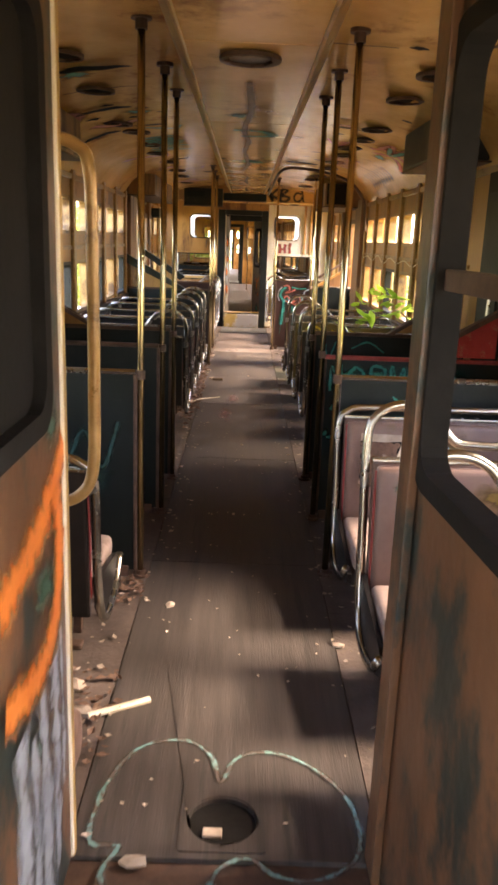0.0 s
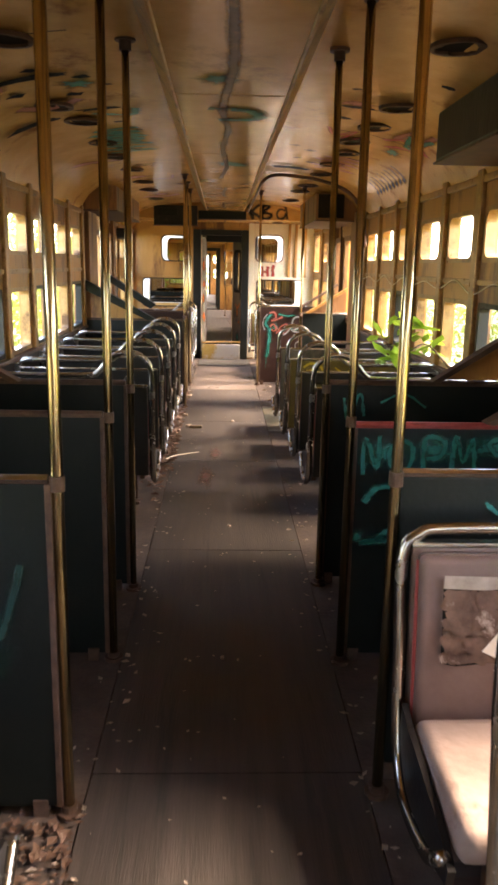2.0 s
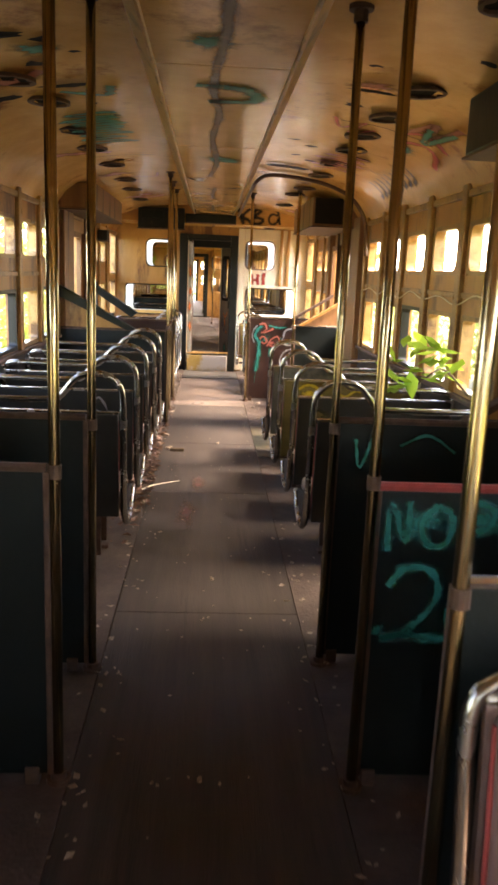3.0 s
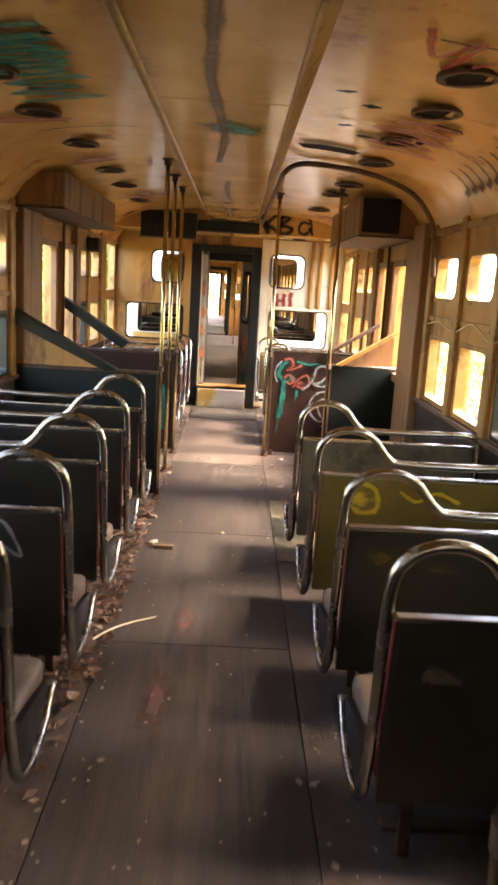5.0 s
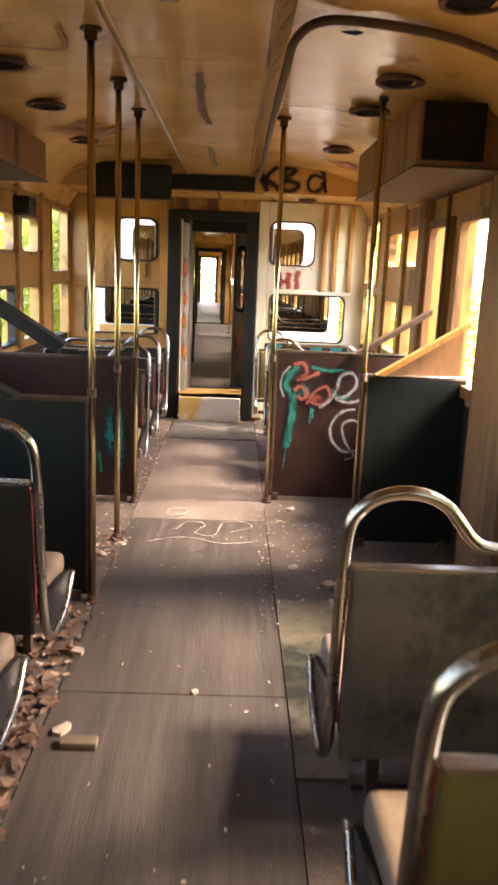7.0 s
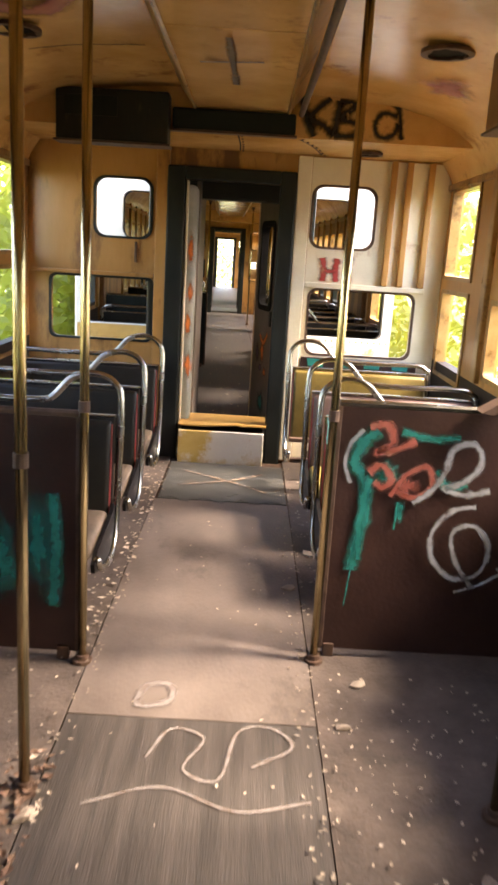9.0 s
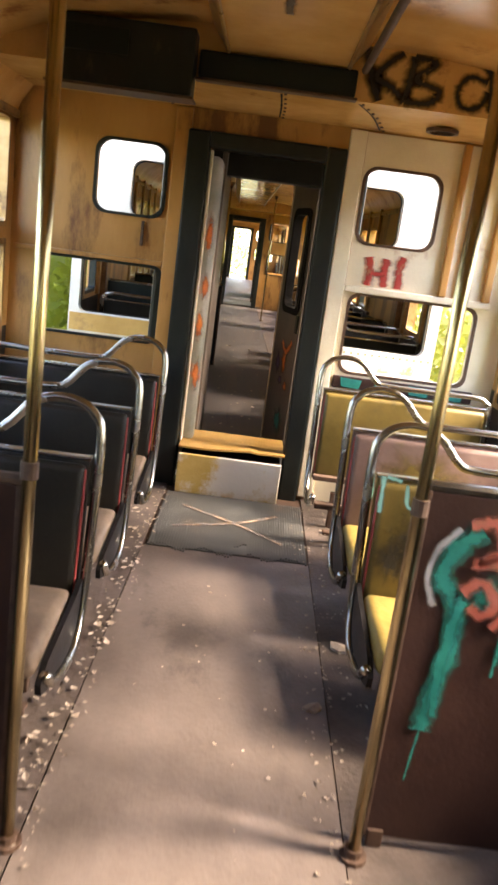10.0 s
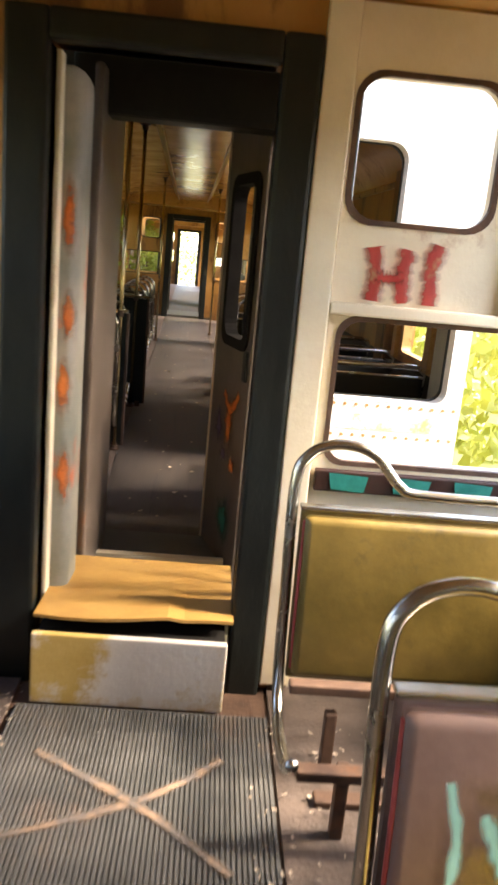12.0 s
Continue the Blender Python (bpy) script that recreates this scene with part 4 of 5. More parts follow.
graffiti(pieces(stroke([(0.66, 0.6), (0.72, 0.65), (0.76, 0.72), (0.78, 0.8), (0.85, 0.82), (0.88, 0.75), (0.82, 0.68), (0.76, 0.66), (0.84, 0.64), (0.92, 0.66)], 0.026, PR, 0.009), stroke([(0.88, 0.6), (0.8, 0.58), (0.74, 0.5), (0.75, 0.4), (0.83, 0.33), (0.92, 0.36), (0.94, 0.46), (0.88, 0.53), (0.81, 0.5), (0.83, 0.4), (0.9, 0.3)], 0.022, PR, 0.009), stroke([(0.84, 0.28), (0.92, 0.31), (1.0, 0.36), (1.05, 0.38)], 0.016, PR, 0.009), stroke([(0.98, 0.38), (1.03, 0.34), (1.06, 0.32)], 0.014, PR, 0.009), stroke([(0.44, 0.66), (0.415, 0.73), (0.43, 0.8), (0.47, 0.85)], 0.018, PR, 0.009)), WHITEG, "white looping spray tag on brown partition")
PL = neg(on_y(10.222))
graffiti(pieces(blot(-0.6, 0.42, 0.06, 0.2, PL), blot(-0.72, 0.35, 0.07, 0.16, PL), stroke([(-0.55, 0.6), (-0.54, 0.4), (-0.55, 0.2)], 0.06, PL, 0.006), stroke([(-0.66, 0.3), (-0.65, 0.18)], 0.03, PL, 0.006)), TEAL, "teal paint drips on the brown partition")
P2P = neg(on_y(3.597))
letters = [stroke([(0.42, 0.71), (0.425, 0.84), (0.47, 0.74), (0.475, 0.85)], 0.028, P2P),
           stroke([(0.55, 0.84), (0.51, 0.79), (0.53, 0.73), (0.58, 0.74), (0.59, 0.81), (0.55, 0.84)], 0.03, P2P, 0.005),
           stroke([(0.63, 0.72), (0.635, 0.84), (0.7, 0.83), (0.69, 0.78), (0.64, 0.77)], 0.03, P2P),
           stroke([(0.73, 0.72), (0.74, 0.85), (0.77, 0.76), (0.8, 0.84), (0.81, 0.72)], 0.028, P2P, 0.005),
           stroke([(0.93, 0.85), (0.86, 0.83), (0.88, 0.79), (0.94, 0.77), (0.91, 0.72), (0.85, 0.73)], 0.028, P2P),
           stroke([(1.0, 0.72), (1.03, 0.85), (1.08, 0.72)], 0.028, P2P),
           stroke([(0.43, 0.61), (0.47, 0.66), (0.54, 0.66), (0.57, 0.6), (0.54, 0.53), (0.47, 0.47), (0.42, 0.46), (0.5, 0.47), (0.6, 0.46), (0.66, 0.5)], 0.03, P2P, 0.005),
           stroke([(0.62, 0.46), (0.6, 0.53), (0.64, 0.6), (0.71, 0.59), (0.73, 0.51), (0.68, 0.45), (0.62, 0.46)], 0.028, P2P, 0.006),
           stroke([(0.76, 0.6), (0.77, 0.5), (0.82, 0.46), (0.86, 0.56)], 0.022, P2P)]
graffiti(pieces(*letters), TEAL, "teal sprayed scrawl on the dark partition")
graffiti(pieces(*[blot(x, z, rx, rz, P2P, 0.0025) for x, z, rx, rz in ((0.5, 0.79, 0.09, 0.05), (0.68, 0.8, 0.1, 0.05), (0.86, 0.81, 0.12, 0.05), (0.41, 0.48, 0.03, 0.035), (0.56, 0.46, 0.09, 0.03), (1.05, 0.8, 0.09, 0.04))]), TEAL, "teal spray mist on the dark partition")
P4P = neg(on_y(4.316))
graffiti(pieces(stroke([(0.46, 0.86), (0.48, 0.76), (0.53, 0.88), (0.55, 0.78)], 0.022, P4P), stroke([(0.62, 0.84), (0.72, 0.88), (0.82, 0.82)], 0.02, P4P)), TEAL, "teal sprayed marks on the black partition")
graffiti(pieces(blot(0.72, 0.8, 0.03, 0.02, neg(on_y(2.926))), stroke([(0.62, 0.82), (0.66, 0.79), (0.7, 0.82)], 0.016, neg(on_y(2.926)))), TEAL, "teal paint spots on the dark partition")
CZ = lambda a, b, d: (a, b, ceil_z(a) - 0.012 - d)
MID = lambda a, b, d: (a, b, 2.147 - d)
def zigzag(x0, x1, y0, y1, n):
    return [((x0 if i % 2 else x1) + 0.03 * math.sin(i * 1.7), y0 + (y1 - y0) * i / n) for i in range(n + 1)]
graffiti(pieces(stroke(zigzag(0.66, 0.95, 7.0, 7.7, 9), 0.06, CZ)), PINKG, "salmon scribble sprayed on the ceiling")
graffiti(pieces(stroke(zigzag(-0.9, -0.6, 6.1, 7.1, 13), 0.06, CZ), stroke(zigzag(-0.85, -0.62, 6.2, 6.7, 7), 0.05, CZ, 0.006)), TEAL, "teal scribble sprayed on the ceiling")
graffiti(pieces(blot(-0.02, 7.1, 0.17, 0.2, MID), blot(0.03, 7.15, 0.12, 0.13, MID, 0.004)), TEAL, "teal sprayed smear on the ceiling panel")
graffiti(pieces(blot(-0.1, 4.4, 0.13, 0.12, MID), blot(-0.75, 4.9, 0.13, 0.12, CZ), blot(-0.9, 3.7, 0.12, 0.1, CZ), blot(1.02, 6.3, 0.07, 0.15, CZ)), TEAL, "teal sprayed patches on the ceiling")
graffiti(pieces(stroke([(0.95, 6.2), (1.05, 6.05), (1.14, 6.1), (1.2, 6.3)], 0.05, CZ, 0.006), stroke([(0.9, 6.0), (1.02, 5.85), (1.16, 5.95)], 0.05, CZ, 0.006)), REDG, "red sprayed stripes on the ceiling cove")
graffiti(pieces(stroke([(-1.1, 5.2), (-0.95, 5.35), (-0.8, 5.2)], 0.1, CZ), stroke([(-1.2, 7.2), (-1.0, 7.4), (-0.8, 7.5)], 0.1, CZ), stroke([(-1.25, 4.4), (-1.1, 4.7), (-1.2, 5.0)], 0.1, CZ), blot(0.6, 5.2, 0.15, 0.1, CZ), blot(-0.9, 8.7, 0.2, 0.15, CZ)), PINKG, "salmon sprayed streaks on the cove")
graffiti(pieces(stroke([(-0.05, 3.4), (-0.04, 4.2), (-0.08, 5.0), (-0.05, 5.6), (-0.08, 6.3), (-0.05, 7.3), (-0.1, 8.1)], 0.05, MID), stroke([(-0.05, 8.9), (-0.07, 9.6), (-0.05, 10.0)], 0.045, MID), stroke([(-0.2, 11.2), (0.06, 11.15)], 0.03, MID), stroke([(-0.07, 10.8), (-0.06, 11.6)], 0.035, MID, 0.006)), DRIP, "grey drip line along the ceiling panel")
graffiti(pieces(stroke([(-0.85, 8.9), (-0.6, 9.0), (-0.55, 8.7)], 0.03, CZ), stroke([(-1.0, 10.6), (-0.8, 10.9), (-0.6, 10.7)], 0.12, CZ, 0.006), stroke([(0.95, 5.9), (1.0, 5.6), (1.05, 5.9), (1.1, 5.5)], 0.06, CZ)), PINKG, "salmon sprayed marks on the ceiling")
graffiti(pieces(stroke([(-0.15, 5.0), (0.05, 5.05), (0.1, 5.25), (-0.1, 5.3)], 0.1, MID), stroke([(-0.8, 5.6), (-0.6, 5.7), (-0.55, 5.5)], 0.06, CZ), stroke([(1.0, 5.7), (1.05, 6.0), (1.1, 5.6)], 0.05, CZ, 0.008)), TEAL, "teal sprayed blot on the ceiling")
graffiti(pieces(*[stroke([(1.09 + 0.01 * (i % 2), 6.7 + 0.12 * i), (1.2, 6.75 + 0.12 * i), (1.23, 6.85 + 0.12 * i)], 0.03, CZ) for i in range(9)]), INK, "black sprayed letters on the ceiling cove")
FLR = on_z(0.004)
graffiti(pieces(stroke([(-0.3, 1.2), (-0.38, 1.22), (-0.37, 1.42), (-0.3, 1.58), (-0.17, 1.62), (-0.09, 1.55), (-0.06, 1.44), (-0.02, 1.54), (0.07, 1.575), (0.18, 1.53), (0.27, 1.42), (0.3, 1.3), (0.28, 1.18), (0.18, 1.11), (0.08, 1.12), (0.02, 1.17), (-0.05, 1.14), (-0.1, 1.05), (-0.25, 1.0), (-0.33, 1.1), (-0.3, 1.2)], 0.018, FLR)), CYANG, "cyan chalk clover outline round the floor hole")
graffiti(pieces(stroke([(-0.23, 9.98), (-0.2, 10.07), (-0.13, 10.08), (-0.12, 9.99), (-0.2, 9.95), (-0.23, 9.98)], 0.035, FLR), stroke([(-0.16, 9.7), (-0.1, 9.84), (0.0, 9.8), (-0.05, 9.66), (0.05, 9.62), (0.1, 9.84), (0.2, 9.87), (0.26, 9.78), (0.14, 9.68)], 0.016, FLR), stroke([(-0.3, 9.5), (-0.1, 9.58), (0.1, 9.5), (0.3, 9.55)], 0.015, FLR)), CHALK, "faint chalk scrawl on the aisle floor")
graffiti(pieces(blot(-0.17, 6.1, 0.07, 0.3, FLR, ragged=0.3), blot(-0.11, 6.75, 0.06, 0.25, FLR, ragged=0.3)), material("faded_red_stain", (0.13, 0.045, 0.042), (0.15, 0.07, 0.06), 0.6, 0, 20, (0.08, 0.065, 0.055), 0.46, stain_scale=14), "faded red paint stains on the floor")
def back_of(y):
    return lambda a, b, d: (a, y - 0.13 * (b - 0.4) - 0.014 - d, b)
B664, B594, B526 = back_of(6.64), back_of(5.94), back_of(5.26)
graffiti(pieces(stroke([(0.52, 0.7), (0.58, 0.73), (0.65, 0.7), (0.66, 0.62), (0.6, 0.6), (0.55, 0.63)], 0.03, B664), stroke([(0.7, 0.55), (0.8, 0.58), (0.9, 0.52)], 0.028, B664), stroke([(0.75, 0.7), (0.82, 0.66), (0.9, 0.7), (1.0, 0.66)], 0.025, B664), blot(0.58, 0.66, 0.07, 0.06, B664, 0.003)), YELG, "yellow sprayed curls on a seat back")
graffiti(pieces(stroke([(0.53, 0.62), (0.6, 0.58), (0.66, 0.52)], 0.06, B526)), VGREY, "pale paint smear on a dark seat back")
graffiti(pieces(blot(0.72, 0.55, 0.1, 0.12, B594), blot(0.55, 0.66, 0.08, 0.06, B594)), VOLIVE, "olive scuffs on a dark seat back")
rose = lambda y: (lambda a, b, d: (a, y + 0.13 * (b - 0.4) - 0.056 - d, b))
graffiti(stroke([(0.66, 0.6), (0.6, 0.64), (0.54, 0.58), (0.54, 0.47), (0.61, 0.43), (0.67, 0.5), (0.67, 0.61)], 0.02, rose(2.08)), WHITEG, "white sprayed ring on the rose seat")
graffiti(pieces(blot(0.5, 0.68, 0.03, 0.02, rose(2.08)), blot(0.75, 0.55, 0.02, 0.06, rose(2.74))), TEAL, "teal spots on the rose seats")
torn = root("torn_patch", "square tear in the seat back with brown stuffing", "tear")
R274 = rose(2.74)
def quad_on(pts, place, d):
    return [place(a, b, d) for a, b in pts], [tuple(range(len(pts)))]
tagged(part("stuffing", join(*[blot(0.475 + 0.018 * i + 0.006 * (k % 2), 0.5 + 0.022 * k, 0.017, 0.015, R274, 0.004 + 0.003 * ((i + k) % 3), 9) for i in range(8) for k in range(8)]), DEADLEAF, torn), kind="stuff")
part("backing", quad_on([(0.462, 0.485), (0.5, 0.478), (0.627, 0.49), (0.632, 0.69), (0.463, 0.695)], R274, 0.002), HOLE, torn)
part("paper_strip", quad_on([(0.46, 0.672), (0.56, 0.668), (0.64, 0.674), (0.638, 0.7), (0.462, 0.703)], R274, 0.011), PAPER, torn, "pale paper strip")
part("flap", join(quad_on([(0.634, 0.67), (0.6, 0.57), (0.558, 0.52), (0.6, 0.5), (0.636, 0.52)], R274, 0.012)), PALE, torn, "pale hanging flap")
graffiti(pieces(blot(0.85, 0.6, 0.18, 0.12, R274, 0.002), blot(0.85, 0.66, 0.14, 0.07, rose(2.08), 0.002), blot(0.7, 0.38, 0.12, 0.03, rose(2.08), 0.002)), VOLIVE, "olive vinyl worn through on the rose seats")
graffiti(pieces(stroke([(0.72, 0.68), (0.73, 0.56), (0.75, 0.52)], 0.03, R274), stroke([(0.82, 0.66), (0.8, 0.58), (0.86, 0.54), (0.9, 0.62)], 0.03, R274)), material("dull_blue_spray", (0.06, 0.1, 0.13), (0.1, 0.15, 0.17), 0.5, 0, 10), "dull blue sprayed letters on the rose seat")
graffiti(pieces(stroke([(0.47, 0.62), (0.44, 0.56), (0.47, 0.5), (0.52, 0.52), (0.52, 0.6), (0.47, 0.62)], 0.022, rose(1.45)), stroke([(0.58, 0.64), (0.58, 0.5)], 0.024, rose(1.45)), stroke([(0.65, 0.64), (0.59, 0.57), (0.66, 0.5)], 0.024, rose(1.45))), WHITEG, "white sprayed letters on the rose seat")
graffiti(pieces(stroke([(0.44, 0.72), (0.44, 0.6)], 0.018, rose(11.17)), stroke([(0.45, 0.72), (0.5, 0.71)], 0.016, rose(11.17), 0.006), stroke([(0.52, 0.7), (0.53, 0.63), (0.58, 0.64), (0.58, 0.71)], 0.018, rose(11.17)), stroke([(0.68, 0.7), (0.62, 0.68), (0.63, 0.62), (0.69, 0.62)], 0.018, rose(11.17)), stroke([(0.5, 0.6), (0.52, 0.5), (0.51, 0.4)], 0.02, rose(11.83)), stroke([(0.56, 0.55), (0.6, 0.45)], 0.024, rose(11.83))), material("pale_cyan_spray", (0.14, 0.34, 0.3), (0.22, 0.48, 0.42), 0.5, 0, 10), "pale cyan sprayed marks on the end seats")
graffiti(pieces(blot(0.72, 0.55, 0.22, 0.16, rose(11.83), 0.002), blot(0.62, 0.45, 0.13, 0.07, rose(11.83), 0.003)), VOLIVE, "olive vinyl patch on the rose seat")
# Two soft blots darken the middle of the olive back.
graffiti(pieces(blot(0.6, 0.5, 0.14, 0.16, rose(11.17), 0.002), blot(0.5, 0.45, 0.07, 0.1, rose(11.17), 0.0025)), VDARK, "darker area across the olive seat back")
graffiti(stroke([(0.68, 0.5), (0.62, 0.55), (0.63, 0.48), (0.68, 0.45)], 0.022, rose(11.17), 0.006), YELG, "yellow sprayed heart on the olive seat")

# ---- doorways ----
def door_leaf(x, y0, y1, wy0, wy1, wz0, wz1, mat, label, turn=0.0, bar=None, hinge=1.15):
    s = root("door", label, "door", "", (x, hinge, 0))
    s.rotation_euler = (0, 0, radians(turn))
    holes = [(wy0 - hinge, wy1 - hinge, wz0, wz1)]
    part("leaf", pierced(y0 - hinge, y1 - hinge, 0.02, 2.0, holes, lambda p, q, a, b: box(-0.018, 0.018, p, q, a, b)), mat, s)
    o, i = rounded(wy0 - 0.03 - hinge, wy1 + 0.03 - hinge, wz0 - 0.03, wz1 + 0.03, 0.07), rounded(wy0 + 0.012 - hinge, wy1 - 0.012 - hinge, wz0 + 0.012, wz1 - 0.012, 0.06)
    part("window_seal", ring(o, i, on_x(0), -0.027, 0.027), HOLE, s, "black rubber window seal")
    if bar:
        part("glazing_bar", soft_box(-0.012, 0.012, wy0 - hinge, wy1 - hinge, bar - 0.02, bar + 0.02, 0.004), IRON, s)
    part("edge_strip", soft_box(-0.024, 0.024, y1 - hinge - 0.012, y1 - hinge + 0.004, 0.02, 2.0, 0.004), PALE, s)
    part("lock", soft_box(-0.028, 0.028, y0 + 0.03 - hinge, y0 + 0.08 - hinge, 0.86, 0.98, 0.006), BLACK, s)
    return s


door_leaf(-0.425, 0.3, 1.16, 0.42, 1.03, 1.13, 1.82, GREENDOOR, "open gangway door with orange graffiti and dark window", 0)
# Opaque sheet: the dimness behind the window is put into its colour.
thing("window_pane", box(-0.429, -0.423, 0.42, 1.03, 1.13, 1.82), HOLE, "near-black sheet filling the door window", "window pane")
door_leaf(0.34, 0.35, 1.14, 0.5, 1.1, 1.02, 1.82, GREENDOOR, "open brown gangway door with broken window", 4, 1.4)
LD = on_x(-0.406)
graffiti(pieces(stroke([(1.15, 1.04), (1.06, 0.98), (0.95, 0.93), (0.82, 0.9), (0.7, 0.88)], 0.1, LD), stroke([(1.06, 0.97), (1.085, 0.86), (1.06, 0.74), (0.98, 0.67), (0.86, 0.66), (0.7, 0.7)], 0.09, LD, 0.006)), ORANGEG, "orange sprayed loop on the open door")
graffiti(pieces(*[stroke([(y, z), (y + 0.01, z * 0.6), (y - 0.005, lo)], w, LD, ragged=0.5) for y, z, lo, w in ((1.08, 0.66, 0.28, 0.04), (1.02, 0.62, 0.12, 0.09), (0.93, 0.6, 0.1, 0.11), (0.86, 0.55, 0.2, 0.06), (0.78, 0.6, 0.15, 0.1))]), WHITEG, "white paint drips on the open door")
graffiti(pieces(blot(0.97, 0.8, 0.09, 0.07, LD, 0.005), blot(1.05, 1.1, 0.06, 0.05, LD, 0.005), blot(0.9, 0.5, 0.06, 0.05, LD, 0.003)), material("dull_green_paint", (0.03, 0.09, 0.06), (0.06, 0.14, 0.09), 0.5, 0, 8), "dull green patches on the open door")
thing("door_jamb", soft_box(-0.432, -0.403, 1.168, 1.195, 0.0, 2.0, 0.004), OCHRE, "ochre painted door jamb edge", "trim", kind="structure")
thing("door_jamb", soft_box(0.303, 0.323, 1.1, 1.2, 0.0, 2.0, 0.004), GREENDOOR, "brown painted door jamb edge", "trim", kind="structure")

step = root("threshold_step", "worn white and yellow threshold step", "step")
part("riser", soft_box(-0.375, 0.2, 12.86, 12.885, 0.0, 0.225, 0.006), YELLOW, step)
# Solid block whose near-black colour stands in for the gap's shade.
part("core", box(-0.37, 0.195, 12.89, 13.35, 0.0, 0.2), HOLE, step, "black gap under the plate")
grid = [(-0.385 + 0.6 * i / 12, j / 5) for j in range(6) for i in range(13)]
sheet = [(x, 12.93 + 0.55 * u + 0.012 * math.sin(9 * x) * (1 - u), 0.262 - 0.045 * u + (1 - u) * (0.012 * math.sin(6 * x + 0.5) - 0.012 * (x > 0.05))) for x, u in grid]
rows5 = [(13 * j + i, 13 * j + i + 1, 13 * j + i + 14, 13 * j + i + 13) for j in range(5) for i in range(12)]
thing("bridge_plate", (sheet + [(x, y, z - 0.01) for x, y, z in sheet], rows5 + [tuple(78 + k for k in reversed(q)) for q in rows5] + [(i, i + 78, i + 79, i + 1) for i in range(12)]), OCHRE, "bent ochre gangway plate above the step", "plate")
thing("floor_sill", box(-0.36, 0.2, 13.82, 13.86, 0.04, 0.09), PALE, "worn metal sill of the next car", "sill", kind="structure")
pad = root("gangway_pad", "rounded pale gangway pad with orange graffiti", "pad")
part("pad_body", soft_box(-0.46, -0.33, 13.16, 13.36, 0.12, 1.82, 0.05, 4), material("faded_pad_skin", (0.22, 0.24, 0.2), (0.42, 0.38, 0.32), 0.5, 0, 3, (0.6, 0.16, 0.06), 0.56, 0.2, stain_scale=3.5), pad, smooth=True)
part("edge", soft_box(-0.4, -0.385, 13.1, 13.16, 0.1, 1.84, 0.005), PALE, pad)
thing("gangway_post", soft_box(-0.36, -0.33, 13.5, 14.1, 0.05, 1.9, 0.01), NEXTDOOR, "grey-brown worn gangway side panel", "panel")
nd = door_leaf(0.115, 13.72, 14.25, 13.8, 14.12, 1.0, 1.62, NEXTDOOR, "half-open graffiti-covered door of the next car", 15, None, 14.25)
NDP = lambda a, z, d: (0.115 + (14.25 - a) * 0.268 - 0.026 - d, a, z)
graffiti(pieces(blot(13.93, 0.66, 0.07, 0.12, NDP), blot(13.84, 0.5, 0.06, 0.05, NDP), stroke([(13.8, 0.8), (13.9, 0.72), (14.0, 0.78)], 0.05, NDP, 0.006)), ORANGEG, "orange spray on the half-open door")
graffiti(pieces(blot(14.05, 0.62, 0.07, 0.1, NDP, 0.005), blot(13.95, 0.52, 0.06, 0.04, NDP, 0.006)), material("violet_spray", (0.07, 0.05, 0.12), (0.14, 0.1, 0.2), 0.5, 0, 9), "violet spray on the half-open door")
graffiti(pieces(blot(13.9, 0.25, 0.12, 0.12, NDP)), TEAL, "teal spray at the foot of the half-open door")
PADP = lambda a, z, d: (a + 0.03, 13.158 - d, z)
graffiti(pieces(*[blot(-0.39 + 0.008 * (k % 2), z, 0.03, h, PADP, ragged=0.12) for k, (z, h) in enumerate(((1.4, 0.14), (1.12, 0.09), (0.9, 0.12), (0.62, 0.13)))]), ORANGEG, "orange spray down the gangway pad")
thing("gangway_lintel", soft_box(-0.45, 0.3, 13.6, 13.75, 1.76, 1.97, 0.02), BLACK, "black gangway lintel with flaking rust", "lintel")

# ---- end wall details ----
# Right-hand strip and rail: strong light is put into their pale colour.
thing("trim", soft_box(0.318, 0.405, 13.0, 13.036, 0.02, 2.02, 0.006), PALE, "cream corner strip beside the door, strong light in its colour", "trim", kind="structure")
thing("trim", soft_box(-0.585, -0.502, 13.0, 13.036, 0.02, 2.02, 0.006), CREAM, "ochre corner strip beside the door", "trim", kind="structure")
thing("trim", soft_box(0.407, 1.2, 13.0, 13.036, 1.205, 1.24, 0.006), PALE, "cream rail under the end window", "trim", kind="structure")
thing("trim", soft_box(-1.4, -0.59, 13.01, 13.036, 1.205, 1.23, 0.005), CREAM, "ochre rail under the end window", "trim", kind="structure")
for x in (0.93, 1.03, 1.17):
    thing("trim", soft_box(x - 0.02, x + 0.02, 12.99, 13.036, 1.24, 2.02, 0.008), CREAM, "ochre upright strip on the end wall", "trim", kind="structure")
thing("drip_strip", soft_box(-0.72, -0.705, 13.02, 13.036, 1.3, 1.43, 0.003), IRON, "rust run under the window", "stain")

